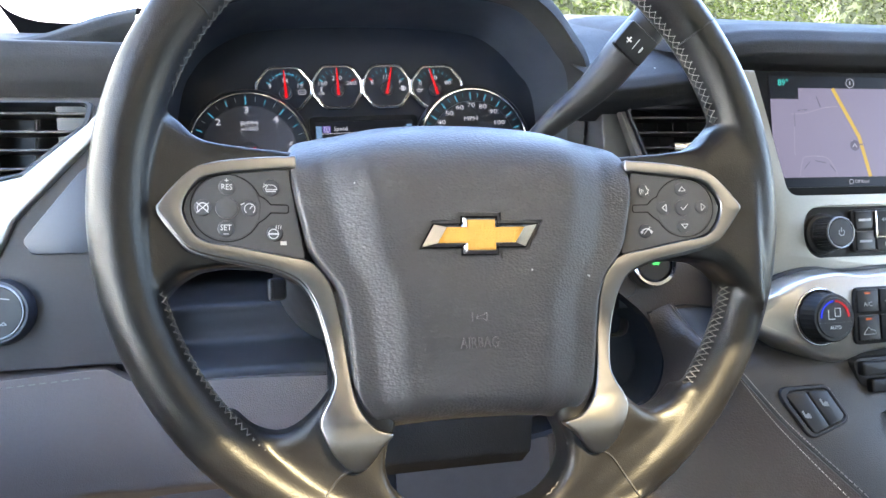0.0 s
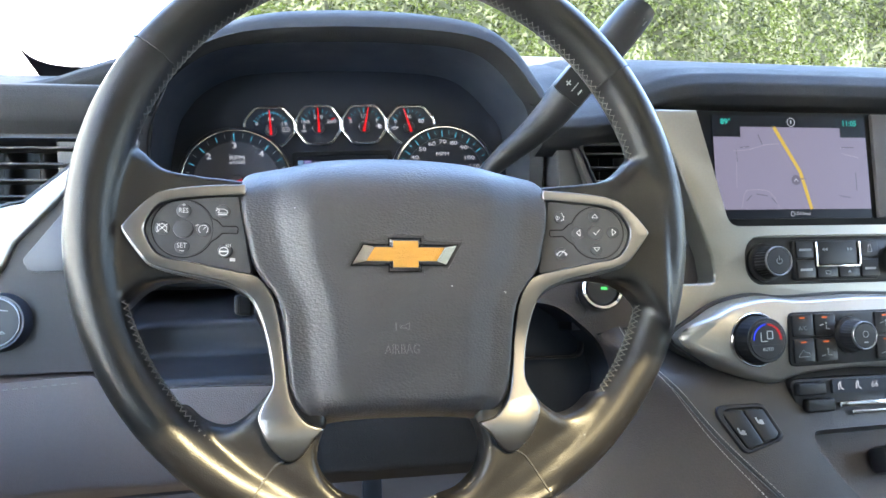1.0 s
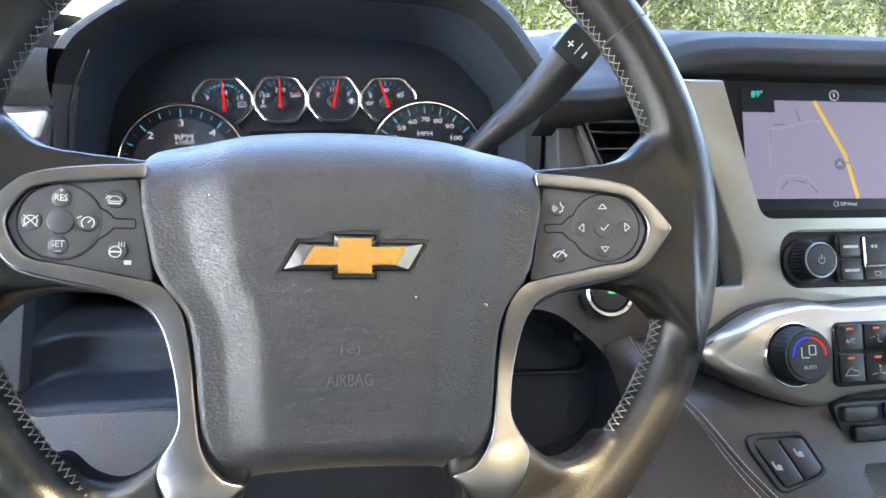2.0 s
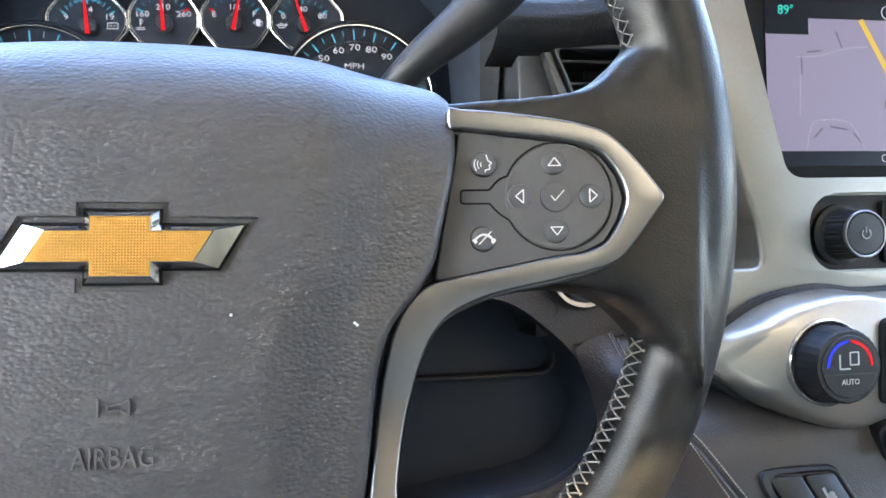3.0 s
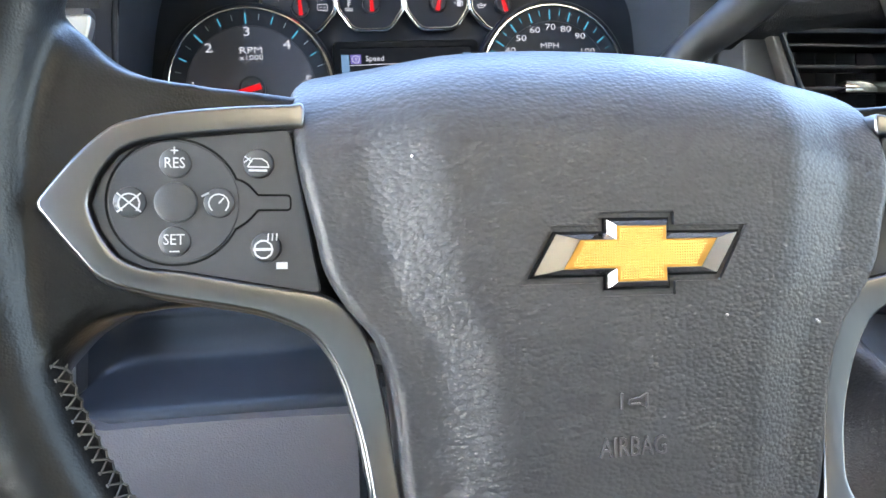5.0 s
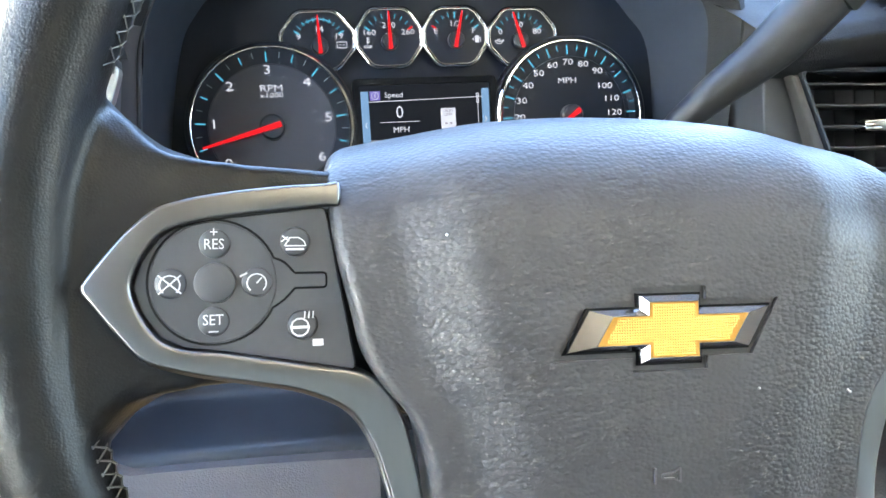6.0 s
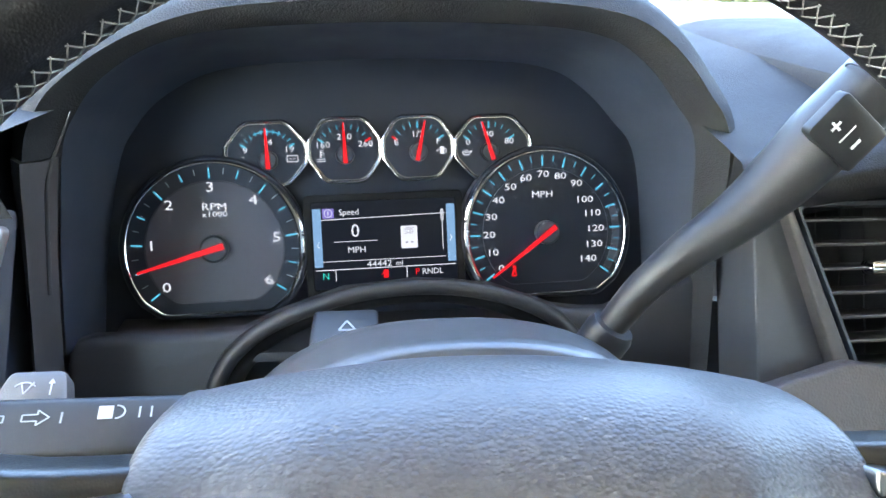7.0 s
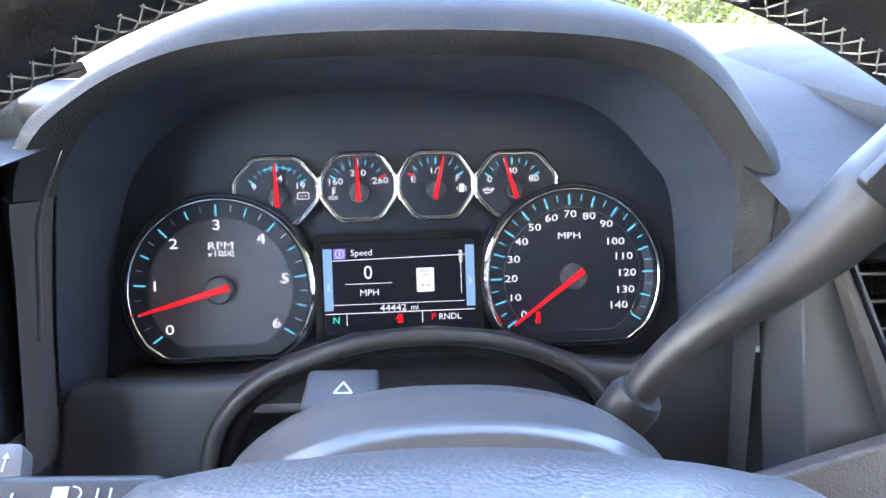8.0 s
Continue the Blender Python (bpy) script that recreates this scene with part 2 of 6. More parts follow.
def lathe(profile, segs=40, bm=None, x=0.0, y=0.0, ribs=0, rib_depth=0.0, rib_from=0):
    """A turned body about z from rows of (radius, z)."""
    own = bmesh.new()
    rows = []
    for i in range(segs):
        a = 2 * math.pi * i / segs
        row = []
        for j, (r, z) in enumerate(profile):
            if ribs and j in (rib_from, rib_from + 1) and (i * ribs * 2 // segs) % 2:
                r -= rib_depth
            row.append(own.verts.new((x + r * math.cos(a), y + r * math.sin(a), z)))
        rows.append(row)
    for i in range(segs):
        a, b = rows[i], rows[(i + 1) % segs]
        for j in range(len(profile) - 1):
            own.faces.new((a[j], b[j], b[j + 1], a[j + 1]))
    bmesh.ops.remove_doubles(own, verts=own.verts[:], dist=1e-6)
    bmesh.ops.recalc_face_normals(own, faces=own.faces[:])
    return merged(bm, own)


def sheet(f, nu, nv, thick=0.0, bm=None):
    """A surface of f(u, v), u and v from 0 to 1, with thickness against its normal."""
    own = bmesh.new()
    rows = [[own.verts.new(f(i / nu, j / nv)) for j in range(nv + 1)] for i in range(nu + 1)]
    for i in range(nu):
        for j in range(nv):
            own.faces.new((rows[i][j], rows[i + 1][j], rows[i + 1][j + 1], rows[i][j + 1]))
    if thick:
        bmesh.ops.recalc_face_normals(own, faces=own.faces[:])
        bmesh.ops.solidify(own, geom=own.faces[:], thickness=thick)
    bmesh.ops.recalc_face_normals(own, faces=own.faces[:])
    return merged(bm, own)


def block(x0, y0, z0, x1, y1, z1, bevel=0.0, bm=None, segs=2):
    own = bmesh.new()
    bmesh.ops.create_cube(own, size=1.0)
    for v in own.verts:
        v.co = Vector(((x0 + x1) / 2 + v.co.x * (x1 - x0), (y0 + y1) / 2 + v.co.y * (y1 - y0), (z0 + z1) / 2 + v.co.z * (z1 - z0)))
    if bevel:
        bmesh.ops.bevel(own, geom=own.edges[:], offset=bevel, segments=segs, profile=0.5, affect="EDGES")
    return merged(bm, own)


def bar(p, q, w, h, bm=None, z=0.0):
    """A flat bar from p to q in the plane, w wide, h high, on height z."""
    p, q = Vector(p), Vector(q)
    d = (q - p).normalized()
    s = Vector((-d.y, d.x)) * w / 2
    return prism([p - s, q - s, q + s, p + s], z, z + h, bm=bm)


def arc(x, y, r, a0, a1, w, h=0.0003, bm=None, z=0.0):
    pts = [(x + r * math.cos(radians(a0 + (a1 - a0) * i / 10)), y + r * math.sin(radians(a0 + (a1 - a0) * i / 10))) for i in range(11)]
    for p, q in zip(pts, pts[1:]):
        bm = bar(p, q, w, h, bm, z)
    return bm


def poly(pts, w, bm=None, z=0.0, closed=True, h=0.0003):
    for p, q in zip(pts, pts[1:] + pts[:1] if closed else pts[1:]):
        bm = bar(p, q, w, h, bm, z)
    return bm


def letters(text, size, x, y, z, h=0.0004, bm=None, align="CENTER", turn=0.0, wide=1.0, bold=0.0):
    """Text in the built-in font as a flat mesh, in the plane at height z."""
    cu = bpy.data.curves.new("t", "FONT")
    cu.body, cu.size, cu.align_x, cu.align_y = text, size, align, "CENTER"
    cu.extrude, cu.offset, cu.resolution_u = h / 2, bold, 2
    ob = bpy.data.objects.new("t", cu)
    scene.collection.objects.link(ob)
    bpy.context.view_layer.update()
    data = bpy.data.meshes.new_from_object(ob.evaluated_get(bpy.context.evaluated_depsgraph_get()))
    bpy.data.objects.remove(ob)
    bpy.data.curves.remove(cu)
    own = bmesh.new()
    own.from_mesh(data)
    bpy.data.meshes.remove(data)
    bmesh.ops.transform(own, matrix=Matrix.Translation((x, y, z + h / 2)) @ pose(0, 0, 0, 0, 0, turn) @ Matrix.Diagonal((wide, 1, 1, 1)), verts=own.verts[:])
    return merged(bm, own)


def carved(bm, cutters):
    """bm with the volumes of the cutters taken out."""
    obs = []
    for b in [bm, *cutters]:
        data = bpy.data.meshes.new("t")
        b.to_mesh(data)
        b.free()
        obs.append(new("t", data))
    for c in obs[1:]:
        mod = obs[0].modifiers.new("cut", "BOOLEAN")
        mod.operation, mod.object, mod.solver = "DIFFERENCE", c, "EXACT"
    bpy.context.view_layer.update()
    data = bpy.data.meshes.new_from_object(obs[0].evaluated_get(bpy.context.evaluated_depsgraph_get()))
    out = bmesh.new()
    out.from_mesh(data)
    bpy.data.meshes.remove(data)
    for o in obs:
        d = o.data
        bpy.data.objects.remove(o)
        bpy.data.meshes.remove(d)
    return out


def at(points, u):
    """The point a share u of the way along a list of points."""
    k = u * (len(points) - 1)
    i = min(int(k), len(points) - 2)
    return points[i].lerp(points[i + 1], k - i)


def lerp_table(x, table):
    for (a, va), (b, vb) in zip(table, table[1:]):
        if x <= b:
            t = max(0.0, (x - a) / (b - a))
            return va + (vb - va) * t
    return table[-1][1]


def smoothstep(a, b, x):
    t = min(max((x - a) / (b - a), 0.0), 1.0)
    return t * t * (3 - 2 * t)

# ---- outside ----
ASPHALT = material("pale_concrete", (0.45, 0.41, 0.34), 0.85, bump=0.6, bump_scale=60, vary=0.25, vary_scale=1.5)
LEAF = material("hedge_leaf", (0.0082, 0.0122, 0.0025), 0.75, vary=0.3, vary_scale=2.0, spec=0.02)
MASS = material("hedge_shade", (0.0125, 0.0180, 0.0035), 0.9, vary=0.3, vary_scale=3)
PAINT = material("white_plaster", (0.78, 0.77, 0.74), 0.7, bump=0.2, bump_scale=40, vary=0.05, vary_scale=0.8)
BLUE_PAINT = material("blue_paint", (0.03, 0.10, 0.45), 0.5, vary=0.05)
HEADLINER = material("headliner", (0.44, 0.40, 0.34), 0.9, bump=0.3, bump_scale=900, vary=0.05)
TRIM_TAN = material("tan_trim", (0.20, 0.17, 0.135), 0.6, bump=0.3, bump_scale=900, vary=0.08)
TRIM_DARK = material("cabin_trim", (0.06, 0.058, 0.058), 0.65, bump=0.3, bump_scale=900, vary=0.1)
CARPET = material("carpet", (0.10, 0.086, 0.072), 0.95, bump=0.8, bump_scale=700, vary=0.2)
GLASS = clear_glass("window_glass", (0.93, 0.96, 0.95), 0.02)
# tint added to the unseen passenger pane to weaken light from the right
DIMMING_TINT = clear_glass("dimming_glass", (0.64, 0.66, 0.66), 0.02)
# tint sets strength and warmth of the sun let onto the lower wheel
SUN_CUT_TINT = clear_glass("sun_cut_glass", (0.46, 0.43, 0.335), 0.02)
PRIVACY = clear_glass("privacy_glass", (0.18, 0.19, 0.19), 0.02)

bm = sheet(lambda u, v: (1200 * (u - 0.5), 1200 * (v - 0.5), 0.0), 12, 12)
ground = tagged(part("ground", bm, ASPHALT, smooth=0), "pale weathered concrete yard in full sun", "ground", kind="structure")


def hedge():
    """A clipped hedge: a dark inner mass and many small leaves, uneven in outline."""
    top = thing("hedge", pose(3.4, 6.6, 0), "tall sunlit green hedge of small leaves", "hedge", kind="stuff")
    rng = random.Random(4)
    own = bmesh.new()
    for i in range(14):
        x = -3.6 + i * 0.85
        bmesh.ops.create_icosphere(own, subdivisions=2, radius=0.9, matrix=Matrix.Translation((x, 0.9, 1.4 + 0.2 * rng.random())) @ Matrix.Diagonal((0.8, 0.7, 1.75, 1)))
    part("inner_mass", own, MASS, top)
    verts, faces = [], []
    for i in range(32000):
        x = rng.uniform(-4.2, 7.0)
        z = rng.uniform(0.2, 3.3) if i % 3 else rng.uniform(1.2, 2.6)
        depth = 0.12 * math.sin(2.3 * x + 1.1 * z) + 0.10 * math.sin(5.1 * x - 3.3 * z) + rng.gauss(0.0, 0.10)
        c = Vector((x, 0.22 + depth, z))
        s = rng.uniform(0.018, 0.038)
        r = Euler((0.9 + rng.uniform(-0.5, 0.5), rng.uniform(-0.5, 0.5), 0)).to_matrix() @ Euler((0, 0, rng.uniform(0, 6.3))).to_matrix()
        k = len(verts)
        for p in ((-1, 0, 0), (0, -0.5, 0.12), (1, 0, 0), (0, 0.5, 0.12)):
            verts.append(c + r @ (Vector(p) * s))
        faces.append((k, k + 1, k + 2, k + 3))
    data = bpy.data.meshes.new("leaves")
    data.from_pydata(verts, [], faces)
    data.materials.append(LEAF)
    leaves = new("leaves", data)
    leaves.parent = top


hedge()

building = thing("building", pose(-5.4, 13, 0), "low white plastered building in glaring sun", "building")
wall = prism([(-4.2, 0), (3.5, 0), (3.5, 4.2), (-4.2, 4.2)], 0, 0.3)
wall = carved(wall, [prism([(x, 1.0), (x + 1.1, 1.0), (x + 1.1, 2.4), (x, 2.4)], -0.1, 0.5) for x in (-3.4, -1.2, 1.0)])
part("wall", wall, PAINT, building, smooth=0, m=pose(0, 0, 0, 90, 0, 0))
for x in (-3.4, -1.2, 1.0):
    part("window", prism([(x, 1.0), (x + 1.1, 1.0), (x + 1.1, 2.4), (x, 2.4)], 0.05, 0.07), CHROME, building, smooth=0, m=pose(0, 0, 0, 90, 0, 0))
# unseen white extension, added to reflect sun towards the driver's side
part("bounce_wall", block(-4.2, -20.0, 0.0, 0.6, 0.0, 4.2), PAINT, building, "long blank unseen wall in full sun, added to reflect light", smooth=0)
part("bounce_wall_roof", block(-4.4, -20.2, 4.2, 0.8, -0.61, 4.4), PAINT, building, smooth=0)
part("roof", block(-4.4, -0.6, 4.2, 3.7, 6, 4.4), PAINT, building, smooth=0)
post = thing("blue_post", pose(-2.5, 11.6, 0), "bright blue painted steel post", "post")
part("post", tube([(0, 0, 0), (0, 0, 3.4)], 0.09, 16), BLUE_PAINT, post)
part("base_plate", block(-0.2, -0.2, 0.0, 0.2, 0.2, 0.03, 0.005), BLUE_PAINT, post)

# ---- cabin shell ----
SIDE = [(-2.3, 0.52), (0.95, 0.52), (0.95, 1.34), (0.60, 1.40), (0.10, 1.90), (-2.3, 1.90)]
FRONT_WINDOW = [(-0.72, 1.16), (0.52, 1.30), (-0.02, 1.82), (-0.72, 1.82)]
REAR_WINDOW = [(-2.2, 1.28), (-0.82, 1.28), (-0.82, 1.84), (-2.2, 1.84)]
UP = Matrix(((0, 0, 1, 0), (1, 0, 0, 0), (0, 1, 0, 0), (0, 0, 0, 1)))  # plane (y, z) swept along x
for name, x0, lab in (("wall_west", -0.56, "driver's side"), ("wall_east", 1.30, "passenger side")):
    w = carved(prism(SIDE, 0, 0.06), [prism(rounded(FRONT_WINDOW, 0.05), -0.1, 0.2), prism(rounded(REAR_WINDOW, 0.05), -0.1, 0.2)])
    ob = part(name, w, TRIM_TAN, smooth=0, m=Matrix.Translation((x0, 0, 0)) @ UP)
    tagged(ob, "tan trimmed cabin side with window openings", "wall", kind="structure")
    for k, win in enumerate((FRONT_WINDOW, REAR_WINDOW)):
        g = part("window_%d" % (k + 1 + (2 if x0 > 0 else 0)), prism(rounded([(y, z) for y, z in win], 0.05), 0.028, 0.032), PRIVACY if k else (GLASS if x0 < 0 else DIMMING_TINT), smooth=0, m=Matrix.Translation((x0, 0, 0)) @ UP)
        tagged(g, "dark tinted rear side pane" if k else ("clear side window pane" if x0 < 0 else "unseen side window pane, tint added to dim that side"), "window", kind="structure")
        g.visible_shadow = bool(k) or x0 > 0
# headliner with a closed tinted sunroof, unseen, added to shape the sun on the wheel: its front edge bows forward
SUN_CUT = spline([(0.12, -0.64), (0.19, -0.612), (0.30, -0.616), (0.38, -0.612), (0.475, -0.578), (0.545, -0.578), (0.590, -0.602), (0.640, -0.655), (0.700, -0.678), (0.83, -0.690)], 5, False) + [Vector((0.84, -1.08)), Vector((0.12, -1.08))]
roof_panel = carved(block(-0.56, -2.3, 1.90, 1.36, 0.13, 1.95), [prism(SUN_CUT, 1.80, 2.05)])
tagged(part("ceiling", roof_panel, HEADLINER, smooth=0), "tan cloth headliner with an unseen opening added to let sun in", "ceiling", kind="structure")
tagged(part("window_6", prism(SUN_CUT, 1.925, 1.930), SUN_CUT_TINT, smooth=0), "dark tinted pane of the unseen added roof opening", "window", kind="structure")
back = carved(block(-0.56, -2.36, 0.52, 1.36, -2.30, 1.95), [block(-0.45, -2.5, 1.25, 1.25, -2.2, 1.84, 0.03)])
tagged(part("wall_south", back, TRIM_TAN, smooth=0), "tan trimmed rear wall with a wide window opening", "wall", kind="structure")
tagged(part("window_5", block(-0.45, -2.335, 1.25, 1.25, -2.33, 1.84), PRIVACY, smooth=0), "dark tinted rear pane", "window", kind="structure")
tagged(part("wall_north", block(-0.56, 0.95, 0.52, 1.36, 1.0, 1.33), TRIM_DARK, smooth=0), "dark bulkhead behind the dashboard", "wall", kind="structure")
tagged(part("floor", block(-0.56, -2.3, 0.50, 1.36, 0.95, 0.55), CARPET, smooth=0), "dark tan carpeted footwell floor", "floor", kind="structure")


def windscreen(u, v):
    x = -0.54 + 1.88 * u
    bow = 1 - ((u - 0.5) * 2) ** 2
    return (x, (0.40 + 0.42 * bow) * (1 - v) + (0.09 + 0.08 * bow) * v, 1.365 + 0.05 * bow * (1 - v) + 0.535 * v)


ws = part("windscreen", sheet(windscreen, 24, 6), GLASS)
tagged(ws, "raked clear windscreen, slightly milky", "windscreen", kind="structure")
ws.visible_shadow = False

# the black printed border fills the lower corner of the windscreen beside the pillar
border = spline([(0.0806, 0.0750), (0.0826, 0.0450), (0.0862, 0.0120), (0.0925, -0.0060), (0.1010, -0.0160), (0.1130, -0.0205), (0.1300, -0.0180)], 5, False)
border += [Vector((0.1300, -0.0550)), Vector((0.0900, -0.0550)), Vector((0.0845, 0.0120))]
bm = prism(border, -0.001, 0.001)
for v in bm.verts:
    v.co = Vector(windscreen(v.co.x, v.co.y)) + Vector((0, v.co.z, 0))
part("black_border", bm, MATT_BLACK, ws, "black printed border in the corner", smooth=0)

# ---- steering wheel ----
WHEEL = slope(0.0, 0.0, 1.266, 21.5, -1.35)
wheel = thing("steering_wheel", WHEEL, "black leather-wrapped four-spoke steering wheel with satin silver trim", "steering wheel")
RIM_R, RIM_U, RIM_V, RIM_W = 0.1860, 0.0008, 0.0122, -0.0115


def rim_point(theta, phi, extra=0.0):
    """A point of the rim: theta round the wheel from its right, phi round the tube from outside towards the driver."""
    side = math.exp(-((math.sin(theta) - 0.15) / 0.42) ** 2)
    r = 0.0150 + 0.0006 * side + extra
    rr = RIM_R + r * math.cos(phi)
    u, v = rr * math.cos(theta), rr * math.sin(theta)
    return Vector((RIM_U + u, RIM_V + v, RIM_W + 1.05 * r * math.sin(phi) + 0.044 * v - 0.028 * u))


def mirror_u(pts):
    return [(-p[0], p[1]) for p in reversed(pts)]


UPPER_SPOKE = [(0.05, 0.041), (0.10, 0.0435), (0.131, 0.0455), (0.148, 0.0490), (0.160, 0.060), (0.174, 0.057), (0.174, -0.030), (0.166, -0.033), (0.156, -0.0245),
               (0.131, -0.0205), (0.108, -0.0235), (0.092, -0.031), (0.05, -0.031)]
OPENING = [(0.020, -0.1590), (0.036, -0.1525), (0.047, -0.1425), (0.0518, -0.1310), (0.0505, -0.1190)]
LOWER_SPOKE = [(0.046, -0.104), (0.064, -0.085), (0.0775, -0.0865), (0.086, -0.0955), (0.0955, -0.1043), (0.107, -0.1092), (0.1205, -0.1050), (0.1320, -0.0955), (0.142, -0.102), (0.139, -0.120), (0.115, -0.148),
               (0.075, -0.170), (0.028, -0.176), *OPENING]


def lower_drop(u, v):
    """The lower spokes sink towards the fillet where they run into the rim."""
    return -0.0055 * smoothstep(0.088, 0.116, abs(u))


def spoke_drop(u, v):
    return 0.15 * (min(max(abs(u), 0.105), 0.150) - 0.105) - 0.25 * max(0.0, 0.112 - abs(u)) - 0.12 * max(0.0, v - 0.036)


WEB_HIGH = [(0.120, 0.0440), (0.135, 0.0465), (0.148, 0.0505), (0.158, 0.0580), (0.168, 0.0690), (0.181, 0.0860)]
WEB_LOW = [(0.120, -0.0215), (0.135, -0.0205), (0.148, -0.0228), (0.158, -0.0290), (0.168, -0.0410), (0.181, -0.0610)]


def web(sign, own):
    """The flare of leather where an upper spoke runs into the rim, hollow like a fillet."""
    nu, nv = 22, 26
    top, low = [], []
    for i in range(nu + 1):
        u = 0.120 + 0.061 * i / nu
        lo, hi = lerp_table(u, WEB_LOW), lerp_table(u, WEB_HIGH)
        a, b = [], []
        for j in range(nv + 1):
            v = lo + (hi - lo) * j / nv
            rr = math.hypot(u - RIM_U, v - RIM_V)
            d = min(v - lo, hi - v)
            z = -0.0122 + spoke_drop(u, v) + 0.0062 * smoothstep(0.140, 0.184, rr) - 0.010 * (1 - min(1.0, d / 0.009)) ** 2
            a.append(own.verts.new((sign * u, v, z)))
            b.append(own.verts.new((sign * u, v, -0.030)))
        top.append(a)
        low.append(b)
    made = []
    for i in range(nu):
        for j in range(nv):
            made.append(own.faces.new((top[i][j], top[i + 1][j], top[i + 1][j + 1], top[i][j + 1])))
            made.append(own.faces.new((low[i][j], low[i][j + 1], low[i + 1][j + 1], low[i + 1][j])))
        for j in (0, nv):
            made.append(own.faces.new((top[i][j], low[i][j], low[i + 1][j], top[i + 1][j])))
    for i in (0, nu):
        for j in range(nv):
            made.append(own.faces.new((top[i][j], top[i][j + 1], low[i][j + 1], low[i][j])))
    bmesh.ops.recalc_face_normals(own, faces=made)


bm = bmesh.new()
NT, NP = 180, 24
rows = [[bm.verts.new(rim_point(2 * math.pi * i / NT, 2 * math.pi * j / NP)) for j in range(NP)] for i in range(NT)]
for i in range(NT):
    for j in range(NP):
        bm.faces.new((rows[i][j], rows[(i + 1) % NT][j], rows[(i + 1) % NT][(j + 1) % NP], rows[i][(j + 1) % NP]))
bmesh.ops.recalc_face_normals(bm, faces=bm.faces[:])
for pts in (UPPER_SPOKE, mirror_u(UPPER_SPOKE)):
    prism(spline(pts, 4), -0.034, -0.0122, 0.005, 4, bm, spoke_drop)
for sign in (1, -1):
    web(sign, bm)
for pts in (LOWER_SPOKE, mirror_u(LOWER_SPOKE)):
    prism(spline(pts, 4), -0.030, -0.0035, 0.0075, 5, bm, lower_drop)
prism(rounded([(-0.085, 0.036), (0.085, 0.036), (0.06, -0.095), (-0.06, -0.095)], 0.02), -0.062, -0.022, 0.004, 2, bm)
rim = part("rim", bm, LEATHER, wheel, "glossy worn black leather rim and spokes", smooth=0)
mod = rim.modifiers.new("blend", "REMESH")
mod.mode, mod.voxel_size, mod.use_smooth_shade = "VOXEL", 0.0015, True
mod = rim.modifiers.new("soften", "SMOOTH")
mod.factor, mod.iterations = 0.5, 18


def bond(theta0, theta1, phi_a, phi_b, step, r):
    """Cross stitches along the inner seam of the rim."""
    own = bmesh.new()
    n = int((theta1 - theta0) * RIM_R / step)
    for i in range(n):
        t0, t1 = theta0 + (theta1 - theta0) * i / n, theta0 + (theta1 - theta0) * (i + 1.15) / n
        for a, b in ((phi_a, phi_b), (phi_b, phi_a)):
            mid = rim_point((t0 + t1) / 2, (a + b) / 2, 0.0007)
            tube([rim_point(t0, a, 0.0003), mid, rim_point(t1, b, 0.0003)], [0.8 * r, r, 0.8 * r], 5, bm=own)
    return own


for t0, t1 in ((17, 160), (-52, -9), (189, 232), (-99, -81)):
    part("stitching", bond(radians(t0), radians(t1), radians(162 if t0 == 17 else 154), radians(190 if t0 == 17 else 194), 0.0052 if t0 == 17 else 0.0043, 0.00027 if t0 == 17 else 0.00038), THREAD, wheel, "pale grey cross stitching")["kind"] = "stuff"
for sign in (1, -1):
    own = bmesh.new()
    line = spline(OPENING[1:], 4, closed=False)
    for i in range(len(line) - 1):
        d = line[i + 1] - line[i]
        out = Vector((d.y, -d.x)).normalized()
        if out.x < 0:
            out = -out
        for a, b in ((0.0004, 0.0024), (0.0024, 0.0004)):
            ends = [(line[i] + a * out, a), ((line[i] + line[i + 1]) / 2 + (a + b) / 2 * out, 0.0016), (line[i + 1] + b * out, b)]
            tube([(sign * p.x, p.y, -0.0093 + 1.1 * h) for p, h in ends], [0.00032, 0.00044, 0.00032], 5, bm=own)
    part("stitching", own, THREAD, wheel, "pale grey cross stitching")["kind"] = "stuff"
for th in (36, 145):
    pts = [rim_point(radians(th), radians(p), 0.0003) for p in range(-60, 190, 10)]
    part("leather_seam", tube(pts, 0.00045, 6), DEEP, wheel, "dark butt seam in the leather")
shell = rim.evaluated_get(bpy.context.evaluated_depsgraph_get())
for sign in (1, -1):
    pts = []
    for u, v in spline([(0.0700, -0.1290), (0.0780, -0.1340), (0.0900, -0.1520), (0.1000, -0.1700), (0.1050, -0.1800)], 6, False):
        hit, place, _, _ = shell.ray_cast(Vector((sign * u, v, 0.06)), Vector((0, 0, -1)))
        if hit:
            pts.append(place)
    if len(pts) > 3:
        part("leather_seam", tube(pts, 0.0007, 6), DEEP, wheel, "dark butt seam in the leather")


# airbag cover
COVER_SIDE = [(-0.112, 0.050), (-0.106, 0.0570), (-0.098, 0.0636), (-0.088, 0.0678), (-0.073, 0.0698), (-0.055, 0.0714), (-0.042, 0.0734), (-0.031, 0.0775), (-0.021, 0.0856), (-0.011, 0.0912), (0.0, 0.0938),
              (0.018, 0.0980), (0.038, 0.1006), (0.046, 0.1000), (0.053, 0.0965), (0.060, 0.0890), (0.066, 0.0800), (0.072, 0.0680)]
SIDE_CURVE = [tuple(p) for p in spline([(b, a) for a, b in COVER_SIDE], 8, False)]


def half_width(v):
    return lerp_table(v, [(b, a) for a, b in SIDE_CURVE])


def top_edge(s):
    return 0.0668 - 0.011 * abs(s) ** 2.4


